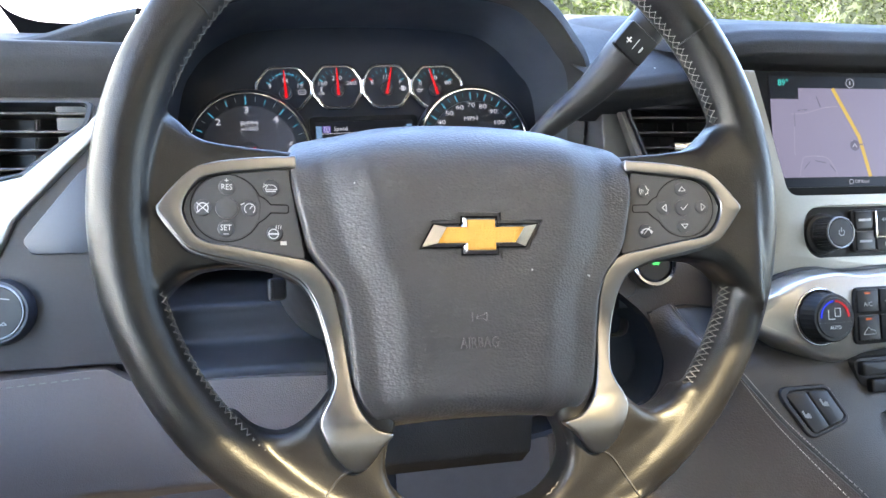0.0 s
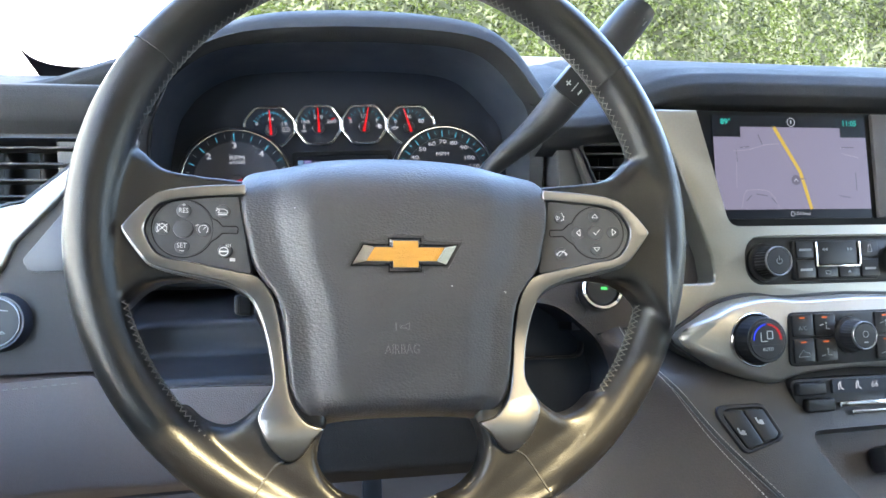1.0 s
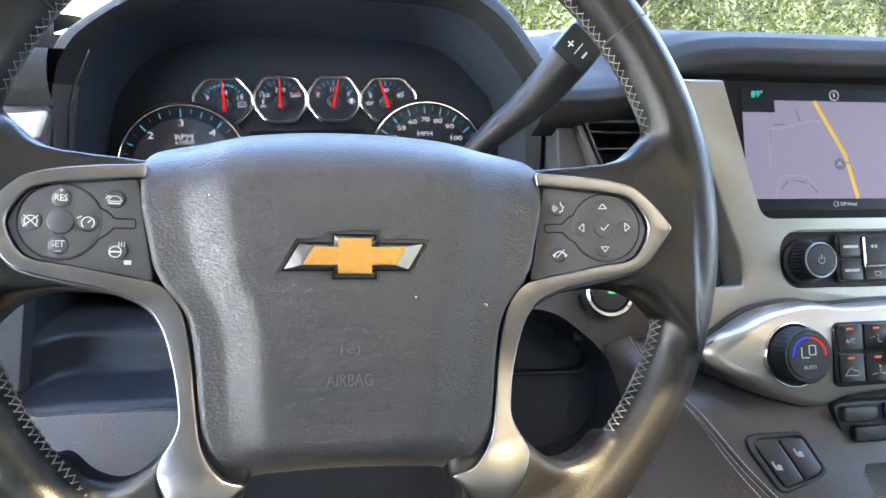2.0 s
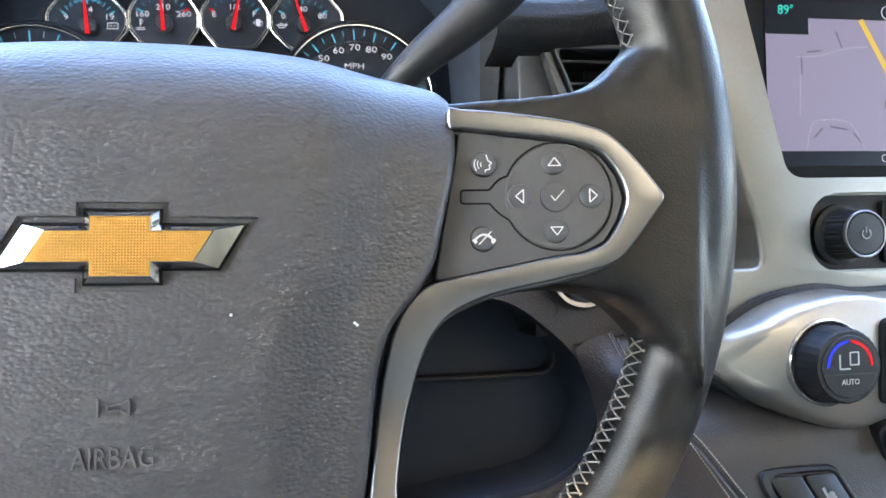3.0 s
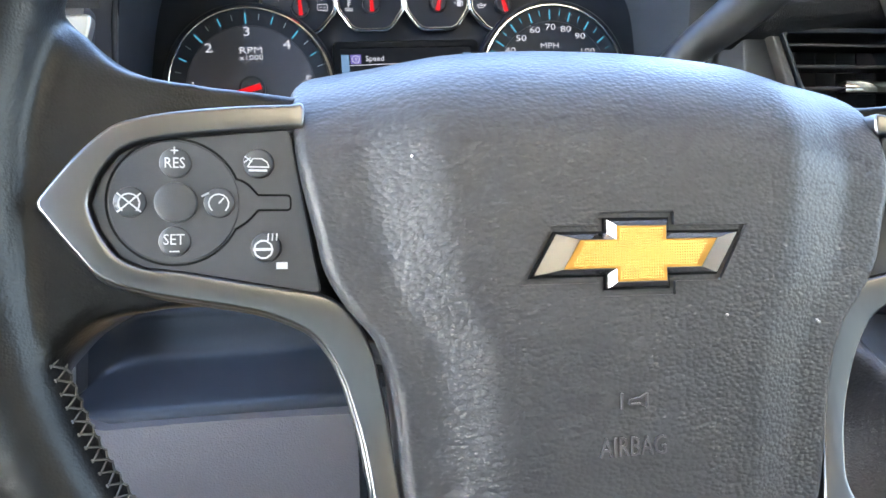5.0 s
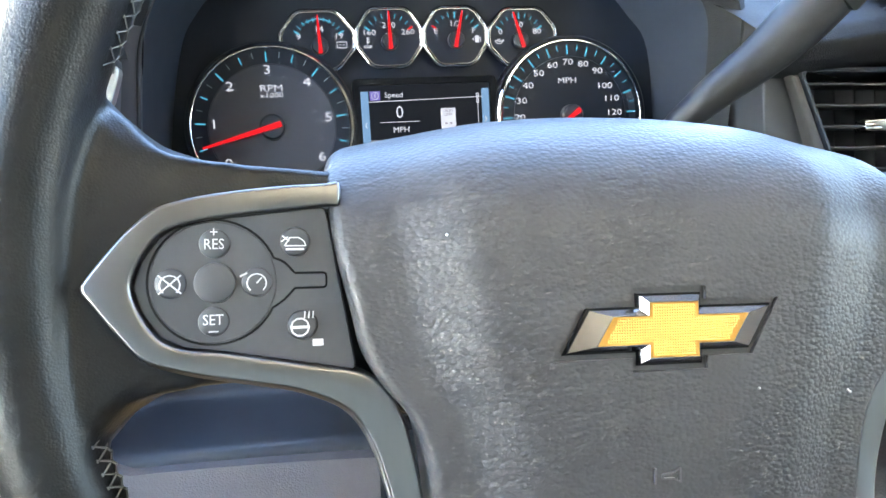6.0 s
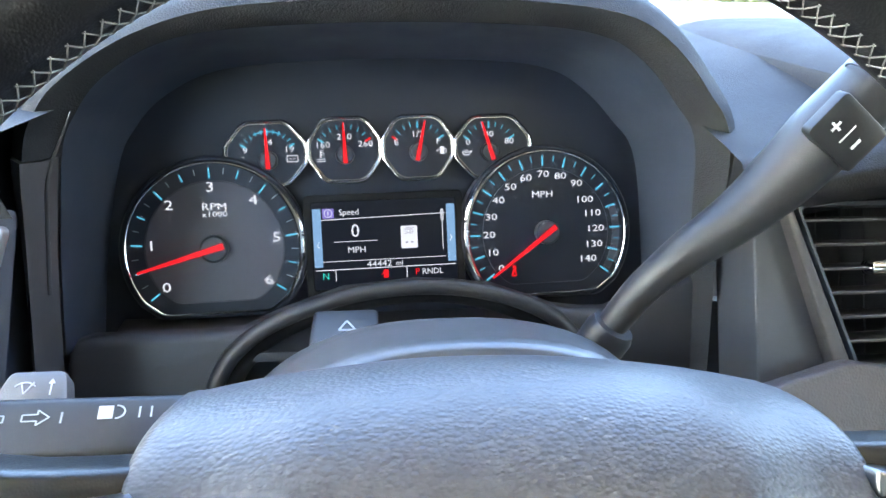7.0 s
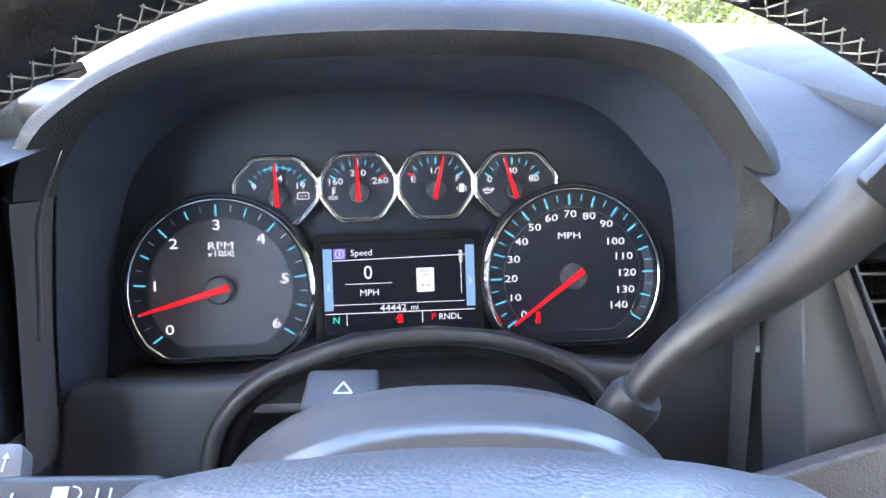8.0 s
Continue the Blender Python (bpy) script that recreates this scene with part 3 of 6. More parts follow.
def low_edge(s):
    return -0.1075 - 0.004 * abs(s) ** 3


def roll(d, r, depth):
    if d >= r:
        return 0.0
    q = 1 - d / r
    return depth * (1 - math.sqrt(max(0.0, 1 - q * q)))


def cover_height(u, v, s):
    hw = half_width(v)
    w = 0.0075
    w -= 0.32 * 0.22 * hw * sum(min(1.0, max(0.0, (abs(u) / hw - 0.58 + d) / 0.22)) for d in (-0.03, -0.015, 0.0, 0.015, 0.03)) / 5
    w -= roll(max(0.0, hw - abs(u)), 0.0035, 0.005)
    w -= roll(max(0.0, top_edge(s) - v), 0.0470, 0.0580)
    w -= roll(max(0.0, v - low_edge(s)), 0.016, 0.020)
    w -= 0.05 * max(0.0, -0.035 - v)
    return w


def cover_point(i, j):
    s = math.sin((i - 0.5) * math.pi) * 0.55 + (i * 2 - 1) * 0.45
    t = j * 0.4 + 0.6 * (0.5 - 0.5 * math.cos(math.pi * j))
    v = low_edge(s) + (top_edge(s) - low_edge(s)) * t
    u = s * half_width(v)
    return Vector((u, v, cover_height(u, v, s)))


# outline of the badge: plain two-tone cross shape
EMBLEM_BED = 0.0060
EC = Vector((0.0012, -0.0074))


def emblem_outline(g, cut=0.0):
    """The emblem's outline, grown by g, its ends shortened by cut."""
    hx, arm, blk, cy, slant = 0.0293 - cut, 0.0062, 0.0098, 0.0102, 0.0036
    pts = [(-hx - slant - 1.6 * g, -arm - g), (-blk - g, -arm - g), (-blk - g, -cy - g), (blk + g, -cy - g), (blk + g, -arm - g), (hx - slant + 0.6 * g, -arm - g),
           (hx + slant + 1.6 * g, arm + g), (blk + g, arm + g), (blk + g, cy + g), (-blk - g, cy + g), (-blk - g, arm + g), (-hx + slant - 0.6 * g, arm + g)]
    return [EC + Vector(p) for p in pts]


NU, NV = 84, 84
bm = bmesh.new()
rows = [[bm.verts.new(cover_point(i / NU, j / NV)) for j in range(NV + 1)] for i in range(NU + 1)]
for i in range(NU):
    for j in range(NV):
        bm.faces.new((rows[i][j], rows[i + 1][j], rows[i + 1][j + 1], rows[i][j + 1]))
edge = [e for e in bm.edges if e.is_boundary]
r = bmesh.ops.extrude_edge_only(bm, edges=edge)
for v in [g for g in r["geom"] if isinstance(g, bmesh.types.BMVert)]:
    v.co = Vector((v.co.x * 0.985, v.co.y * 0.985, min(v.co.z - 0.012, -0.034)))
bmesh.ops.holes_fill(bm, edges=[e for e in bm.edges if e.is_boundary], sides=0)
bmesh.ops.recalc_face_normals(bm, faces=bm.faces[:])
bm = carved(bm, [prism(emblem_outline(0.0024), EMBLEM_BED, 0.03)])
cover = part("airbag_cover", bm, GRAIN, wheel, "dark grey moulded airbag cover with pebble grain", smooth=60)


def on_cover(u, v):
    s = max(-1, min(1, u / half_width(v)))
    return cover_height(u, v, s)


def laid(bm):
    for v in bm.verts:
        v.co.z += on_cover(v.co.x, v.co.y)
    return bm


bm = bar((-0.0047, -0.0538), (-0.0047, -0.0490), 0.0006, 0.0010)
bm = poly([(-0.0022, -0.0512), (0.0012, -0.0506), (0.0034, -0.0494), (0.0034, -0.0536), (0.0012, -0.0524), (-0.0022, -0.0524)], 0.0005, bm, 0.0, True, 0.0010)
part("horn_mark", laid(bm), MOULD, cover, smooth=0)
part("airbag_lettering", laid(letters("AIRBAG", 0.0084, -0.0008, -0.0655, 0.0, 0.0008, wide=0.74)), MOULD, cover, "moulded capital letters", smooth=0)

ez = 0.0062
emblem = part("emblem", prism(emblem_outline(0.0006), EMBLEM_BED - 0.0006, ez + 0.0010), MATT_BLACK, cover, "gold and chrome cross-shaped badge sunk in the cover", smooth=0)
bm = bmesh.new()
a, b, c = ([bm.verts.new((p.x, p.y, z)) for p in emblem_outline(g, cut)] for g, z, cut in ((0.0002, ez + 0.001, 0.0), (-0.0001, ez + 0.0020, 0.0), (-0.0018, ez + 0.0044, 0.0052)))
for lo, hi in ((a, b), (b, c)):
    for i in range(12):
        bm.faces.new((lo[i], lo[(i + 1) % 12], hi[(i + 1) % 12], hi[i]))
bm.faces.new(c)
part("chrome_rim", bm, EMBLEM_CHROME, emblem, "bevelled chrome edge", smooth=0)
bm = prism(emblem_outline(-0.0020, 0.0054), ez + 0.0040, ez + 0.0046)
part("gold_inlay", bm, GOLD, emblem, "gold inlay with fine ribs", smooth=0)
verts, faces = [], []
for i in range(-32, 33):
    for j in range(-10, 11):
        x, y = i * 0.00080, j * 0.00080
        if (abs(x) < 0.0072 and abs(y) < 0.0076) or (abs(y) < 0.0036 and abs(x - y * 0.58) < 0.0196):
            k = len(verts)
            for dx, dy, h in ((-0.00034, -0.00034, 0), (0.00034, -0.00034, 0), (0.00034, 0.00034, 0), (-0.00034, 0.00034, 0), (0, 0, 0.00032)):
                verts.append((EC.x + x + dx, EC.y + y + dy, ez + 0.0046 + h))
            faces += [(k, k + 1, k + 4), (k + 1, k + 2, k + 4), (k + 2, k + 3, k + 4), (k + 3, k, k + 4)]
data = bpy.data.meshes.new("grid_relief")
data.from_pydata(verts, [], faces)
data.materials.append(GOLD)
grid_relief = new("grid_relief", data)
grid_relief.parent = emblem
grid_relief["kind"] = "stuff"

# flecks of dust on the cover
for u, v in ((0.0303, -0.0268), (0.0655, -0.0300), (-0.066, 0.022), (0.0662, -0.0306)):
    part("dust_fleck", lathe([(0.0, 0.0006), (0.0004, 0.0004), (0.0005, 0.0)], 7, x=u, y=v), PRINT, cover, m=pose(0, 0, on_cover(u, v)))


# silver spoke trim and button pods
TRIM_OUTER = [(0.0965, 0.0384), (0.1009, 0.0381), (0.1144, 0.0371), (0.1314, 0.0349), (0.1417, 0.0326), (0.1485, 0.0298), (0.1569, 0.0218), (0.1648, 0.0116), (0.1660, 0.0086), (0.1641, 0.0052), (0.1560, -0.0057), (0.1503, -0.0118),
              (0.1403, -0.0154), (0.1301, -0.0178), (0.1131, -0.0213), (0.1047, -0.0240), (0.0960, -0.0284), (0.0905, -0.0347), (0.0865, -0.0429), (0.0835, -0.0526), (0.0810, -0.0622), (0.0792, -0.0724), (0.0782, -0.083), (0.0806, -0.0905)]
FOOT = [(0.0850, -0.0985), (0.0862, -0.1060), (0.0800, -0.1195), (0.0715, -0.1285), (0.0650, -0.1295), (0.0590, -0.1245), (0.0540, -0.1175), (0.0480, -0.1115), (0.0570, -0.1082), (0.0645, -0.0995), (0.0686, -0.0890)]
TRIM_INNER = [(0.1005, 0.0315), (0.1143, 0.0299), (0.1312, 0.0279), (0.1415, 0.0257), (0.1466, 0.0228), (0.1515, 0.0158), (0.1537, 0.0089), (0.1513, 0.0012), (0.1468, -0.0055), (0.1405, -0.0087), (0.1303, -0.0102), (0.1133, -0.0136),
              (0.1015, -0.0159), (0.0918, -0.0178), (0.0856, -0.0214), (0.0811, -0.0268), (0.0776, -0.0346), (0.0750, -0.0455), (0.0728, -0.0584), (0.0712, -0.0712)]
TRIM = TRIM_OUTER + FOOT + TRIM_INNER[::-1] + [(0.0965, 0.0319)]
PAD = TRIM_INNER[13::-1]


def trim_lift(u, v):
    return -0.0095 + 0.132 * max(0.0, abs(u) - 0.0912) + 0.0085 * smoothstep(-0.05, -0.115, v)


def foot_bulge(u, v):
    """The foot of the trim is rounded across and turns down towards its tip."""
    k = smoothstep(-0.088, -0.105, v)
    return k * (0.0006 - 6.0 * (u - 0.070) ** 2) - 9.0 * max(0.0, -0.110 - v) ** 2


def pod(sign):
    flip = Matrix.Diagonal((sign, 1, 1, 1))

    def put(name, bm, mat, parent, label="", smooth=35):
        if sign < 0:
            bmesh.ops.transform(bm, matrix=flip, verts=bm.verts[:])
            bmesh.ops.reverse_faces(bm, faces=bm.faces[:])
        return part(name, bm, mat, parent, label, smooth)

    dense = spline(TRIM, 3)
    bm = prism(dense, -0.008, 0.0036, 0.0038, 5)
    top = [f for f in bm.faces if len(f.verts) > 20 and f.normal.z > 0.5]
    top = bmesh.ops.triangulate(bm, faces=top)["faces"]
    bmesh.ops.subdivide_edges(bm, edges=list({e for f in top for e in f.edges if e.calc_length() > 0.004 and e.verts[0].co.y < -0.08}), cuts=3, use_grid_fill=True)
    for v in bm.verts:
        v.co.z += trim_lift(v.co.x, v.co.y) + foot_bulge(v.co.x, v.co.y)
    put("spoke_trim", bm, SATIN, wheel, "satin silver metal spoke trim", 50)
    lip = []
    for p in dense:
        k = smoothstep(-0.088, -0.070, p.y)
        lip.append(Vector((p.x + 0.0006 * k, p.y - 0.0012 * k)))
    lip = prism(lip, -0.014, -0.0016, 0.0018, 3, lift=trim_lift)
    put("trim_lip", lip, SATIN, wheel, "lower lip of the spoke trim", 50)
    pad = put("button_pad", prism(rounded(PAD, 0.002, 3), -0.008, 0.0008, 0.0005, 1, lift=trim_lift), BUTTON, wheel, "matt black switch pad with white symbols")
    # the round rocker plate and the tongue that joins it to the inner edge, divided off by one groove
    cx, cy, cr = 0.1322, 0.0097, 0.0178
    arc_pts = [Vector((cx, cy)) + cr * Vector((math.cos(radians(a)), math.sin(radians(a)))) for a in range(158, -159, -6)]
    tongue = spline([arc_pts[-1], (0.1128, 0.0042), (0.1098, 0.0074)], 4, False)[1:] + rounded([(0.1098, 0.0074), (0.1006, 0.0074), (0.1006, 0.0118), (0.1098, 0.0118)], [0, 0.0012, 0.0012, 0], 3)
    tongue += spline([(0.1098, 0.0118), (0.1128, 0.0150), arc_pts[0]], 4, False)[1:-1]
    line = arc_pts + tongue
    own = tube([(p[0], p[1], 0.0008 + trim_lift(p[0], p[1])) for p in line], 0.00036, 5, True)
    put("groove", own, MATT_BLACK, pad)
    own = prism(disc(cx, cy, cr - 0.0006, 48, cr - 0.0006), 0.0, 0.00115, 0.0003, 1, lift=trim_lift)
    put("rocker_disc", own, BUTTON, pad)
    return pad


def dome(x, y, r, h, z=0.0):
    return lathe([(r, z), (r * 0.92, z + h * 0.6), (r * 0.7, z + h * 0.95), (0.0, z + h)], 24, x=x, y=y)


def raised(bm):
    for v in bm.verts:
        v.co.z += trim_lift(v.co.x, v.co.y)
    return bm


pads = {}
for sign in (1, -1):
    pads[sign] = pod(sign)

# right pad: arrows, tick, voice and phone
LW = 0.00036
for (x, y) in ((0.1307, 0.0206), (0.1310, -0.0018), (0.1195, 0.0095), (0.1428, 0.0096), (0.1080, 0.0203), (0.1075, -0.0041)):
    part("button", raised(dome(x, y, 0.0042, 0.0016, 0.0008)), BUTTON, pads[1])
part("centre_button", raised(lathe([(0.0051, 0.001), (0.0049, 0.0021), (0.0042, 0.0024), (0.0, 0.0021)], 28, x=0.1312, y=0.0095)), BUTTON, pads[1])
z = 0.0023
bm = poly([(0.1287, 0.0195), (0.1327, 0.0195), (0.1307, 0.0221)], LW, None, z)
bm = poly([(0.1290, -0.0006), (0.1330, -0.0006), (0.1310, -0.0032)], LW, bm, z)
bm = poly([(0.1204, 0.0117), (0.1204, 0.0073), (0.1179, 0.0095)], LW, bm, z)
bm = poly([(0.1419, 0.0118), (0.1419, 0.0074), (0.1444, 0.0096)], LW, bm, z)
bm = poly([(0.1292, 0.0096), (0.1305, 0.0080), (0.1334, 0.0113)], LW, bm, z + 0.0004, False)
part("arrow_mark", raised(bm), PRINT, pads[1], "white arrow and tick marks", smooth=0)
bm = poly([(0.1086, 0.0232), (0.1092, 0.0212), (0.1104, 0.0205), (0.1096, 0.0198), (0.1098, 0.0184), (0.1084, 0.0182), (0.1082, 0.0174)], LW, None, z, False)
for k, r in enumerate((0.0012, 0.0022, 0.0032)):
    bm = arc(0.1080, 0.0200, r, 150, 220, 0.0003, bm=bm, z=z)
part("voice_mark", raised(bm), PRINT, pads[1], smooth=0)
bm = arc(0.1075, -0.0058, 0.0030, 25, 155, 0.0007, bm=None, z=z)
bm = bar((0.1040, -0.0043), (0.1050, -0.0055), 0.0010, 0.0003, bm, z)
bm = bar((0.1110, -0.0043), (0.1100, -0.0055), 0.0010, 0.0003, bm, z)
bm = bar((0.1058, -0.0060), (0.1098, -0.0018), 0.0004, 0.0003, bm, z)
part("phone_mark", raised(bm), PRINT, pads[1], smooth=0)

# left pad: cruise control
for (x, y) in ((-0.1320, 0.0206), (-0.1325, -0.0014), (-0.1205, 0.0095), (-0.1438, 0.0096), (-0.1095, 0.0210), (-0.1078, -0.0035)):
    part("button", raised(dome(x, y, 0.0044, 0.0016, 0.0008)), BUTTON, pads[-1])
part("centre_button", raised(lathe([(0.0058, 0.001), (0.0056, 0.0022), (0.0048, 0.0026), (0.0, 0.0022)], 28, x=-0.1320, y=0.0095)), BUTTON, pads[-1])
bm = letters("RES", 0.0043, -0.1320, 0.0204, z, 0.0003, wide=0.85)
bm = bar((-0.1330, 0.0240), (-0.1310, 0.0240), LW, 0.0003, bm, z)
bm = bar((-0.1320, 0.0230), (-0.1320, 0.0250), LW, 0.0003, bm, z)
bm = letters("SET", 0.0043, -0.1325, -0.0010, z, 0.0003, bm, wide=0.85)
bm = bar((-0.1337, -0.0042), (-0.1311, -0.0042), LW, 0.0003, bm, z)
part("lettering", raised(bm), PRINT, pads[-1], "white RES and SET lettering", smooth=0)
for k, x in enumerate((-0.1438, -0.1205)):
    bm = arc(x, 0.0092, 0.0027, -50, 230, 0.0004, bm=None, z=z)
    bm = bar((x, 0.0092), (x + 0.0014, 0.0108), 0.0004, 0.0003, bm, z)
    if k == 0:
        bm = bar((x - 0.003, 0.0068), (x + 0.003, 0.0120), 0.0004, 0.0003, bm, z)
        bm = bar((x + 0.003, 0.0068), (x - 0.003, 0.0120), 0.0004, 0.0003, bm, z)
    else:
        bm = bar((x - 0.0046, 0.0112), (x - 0.0026, 0.0122), 0.0005, 0.0003, bm, z)
    part("cruise_mark", raised(bm), PRINT, pads[-1], smooth=0)
bm = poly([(-0.1125, 0.0198), (-0.1065, 0.0198), (-0.1070, 0.0212), (-0.1085, 0.0222), (-0.1110, 0.0222)], LW, None, z)
bm = bar((-0.1135, 0.0210), (-0.1115, 0.0225), LW, 0.0003, bm, z)
bm = bar((-0.1132, 0.0228), (-0.1112, 0.0212), LW, 0.0003, bm, z)
bm = bar((-0.1122, 0.0188), (-0.1070, 0.0188), 0.0006, 0.0003, bm, z)
part("distance_mark", raised(bm), PRINT, pads[-1], smooth=0)
bm = arc(-0.1085, -0.0040, 0.0026, 0, 360, 0.0005, bm=None, z=z)
bm = bar((-0.1110, -0.0040), (-0.1060, -0.0040), 0.0008, 0.0003, bm, z)
for dx in (0.0, 0.0012, 0.0024):
    bm = bar((-0.1072 + dx, -0.0015), (-0.1070 + dx, 0.0006), 0.0004, 0.0003, bm, z)
part("heat_mark", raised(bm), PRINT, pads[-1], smooth=0)
part("indicator_lamp", raised(prism(rect(-0.1050, -0.0098, -0.1018, -0.0078), 0.0005, 0.0012)), PRINT, pads[-1], "small white indicator window", smooth=0)

# ---- instrument cluster ----
CLUSTER = slope(-0.017, 0.332, 1.2625, 15.5, 1.7)
cluster = thing("instrument_cluster", CLUSTER, "black instrument cluster with chrome-ringed dials and a small screen", "instrument cluster")
part("face_plate", prism(rect(-0.195, -0.060, 0.190, 0.125, 0.02), -0.017, -0.0125), FACE, cluster, "matt black face plate")


def dial_outline(r, flat, n=72):
    """A circle cut flat at the bottom, with soft corners."""
    low = 216.0
    pts = [polar(low - (2 * low - 180) * i / n, r) for i in range(n + 1)]
    corner = rounded([pts[-1], Vector((0.60 * r, -flat)), Vector((-0.60 * r, -flat)), pts[0]], [0, 0.012, 0.012, 0], 6)
    return pts[:-1] + [Vector(p) for p in corner[:-1]]


def polar(a, r):
    return Vector((r * math.cos(radians(a)), r * math.sin(radians(a))))


def needle(x, y, angle, length, back, w, parent, z=0.006):
    d, s = polar(angle, 1), polar(angle + 90, 1)
    c = Vector((x, y))
    pts = [c - d * back - s * w * 0.7, c + d * length - s * w * 0.25, c + d * length + s * w * 0.25, c - d * back + s * w * 0.7]
    part("needle", prism(pts, z, z + 0.0016, 0.0005, 1), RED, parent, "lit red needle", smooth=0)


def big_dial(x, name, label, steps, minor, digits, start, sweep, size, at, thick_side):
    o = Vector((x, 0))
    dial = part(name, prism([p + o for p in dial_outline(0.0550, 0.0410)], -0.0125, -0.001), FACE, cluster, label)
    line = [p + o for p in dial_outline(0.0553, 0.0414)]
    # the ring is broadest on the side that faces the screen
    rads = [0.00085 + 0.0017 * max(0.0, math.cos(math.atan2(p.y, p.x - x) - radians(thick_side))) ** 3 for p in line]
    part("bezel", tube([(p.x, p.y, 0.0012) for p in line], rads, 10, True), CHROME, dial, "thin chrome ring")
    part("bezel_shadow", ring([o + (p - o) * 1.075 for p in line], [o + (p - o) * 1.008 for p in line], -0.0125, 0.0010, bevel=0.0012), FACE, dial)
    part("lens_step", tube([(p.x + x, p.y, -0.0008) for p in dial_outline(0.0438, 0.0345)], 0.00022, 5, True), FACE_GREY, dial)
    total = steps * minor
    for i in range(total + 1):
        a = start - sweep * i / total
        if i % minor == 0:
            part("scale_mark", bar(o + polar(a, 0.0453), o + polar(a, 0.0522), 0.0011, 0.0004, None, -0.001), CYAN, dial, "lit cyan mark", smooth=0)
        elif minor > 2 and i % (minor // 2) == 0:
            part("middle_mark", bar(o + polar(a, 0.0470), o + polar(a, 0.0522), 0.0009, 0.0004, None, -0.001), CYAN, dial, smooth=0)
        else:
            part("minor_mark", bar(o + polar(a, 0.0482), o + polar(a, 0.0522), 0.0006, 0.0004, None, -0.001), PALE if minor > 2 else CYAN, dial, smooth=0)
    for k, text in digits:
        p = polar(start - sweep * k / steps, at - (0.0046 if len(text) > 2 else 0.0))
        part("numeral", letters(text, size, x + p.x, p.y, -0.0005, 0.0002, wide=1.35), WHITE, dial, "lit white numeral", smooth=0)
    return dial


tach = big_dial(-0.1095, "tachometer", "engine speed dial in grey and black", 6, 4, [(k, str(k)) for k in range(7)], 217, 251, 0.0088, 0.0395, 12)
part("inner_disc", prism([p + Vector((-0.1095, 0)) for p in dial_outline(0.0432, 0.0340)], -0.001, -0.0006), FACE_GREY, tach, "dark grey inner field", smooth=0)
bm = letters("RPM", 0.0066, -0.1085, 0.0268, -0.0004, 0.0002, wide=1.3)
bm = letters("x1000", 0.0052, -0.1085, 0.0220, -0.0004, 0.0002, bm, wide=1.25)
part("lettering", bm, WHITE, tach, smooth=0)
part("hub", lathe([(0.0090, -0.001), (0.0088, 0.005), (0.0075, 0.0062), (0.0, 0.0064)], 32, x=-0.1095), DARK, tach)
needle(-0.1095, 0, 195.5, 0.0490, 0.0065, 0.0030, tach, 0.0064)

speedo = big_dial(0.1095, "speedometer", "speed dial with white figures to 140", 14, 2, [(k, str(10 * k)) for k in range(15)], 216, 250, 0.0064, 0.0394, 165)
zone = [Vector((0.1095, 0)) + r * Vector((math.cos(radians(a)), math.sin(radians(a)))) for r, span in ((0.0522, range(20, -33, -4)), (0.0470, range(-32, 21, 4))) for a in span]
part("pale_zone", prism(zone, -0.00102, -0.00082), FACE_GREY, speedo, "paler band beside the high figures", smooth=0)
part("lettering", letters("MPH", 0.0060, 0.1078, 0.0258, -0.0004, 0.0002, wide=1.25), WHITE, speedo, smooth=0)
part("hub", lathe([(0.0082, -0.001), (0.0080, 0.005), (0.0068, 0.0062), (0.0, 0.0064)], 32, x=0.1095), FACE_GREY, speedo)
needle(0.1095, 0, 216, 0.0485, 0.0065, 0.0026, speedo, 0.0064)
bm = prism(disc(0.0865, -0.0225, 0.0012, 12), -0.0008, -0.0004)
bm = poly([(0.0850, -0.0285), (0.0858, -0.0245), (0.0872, -0.0245), (0.0880, -0.0285)], 0.0007, bm, -0.0008)
bm = bar((0.0852, -0.0278), (0.0880, -0.0230), 0.0007, 0.0004, bm, -0.0008)
part("belt_lamp", bm, RED, speedo, "lit red belt warning lamp", smooth=0)

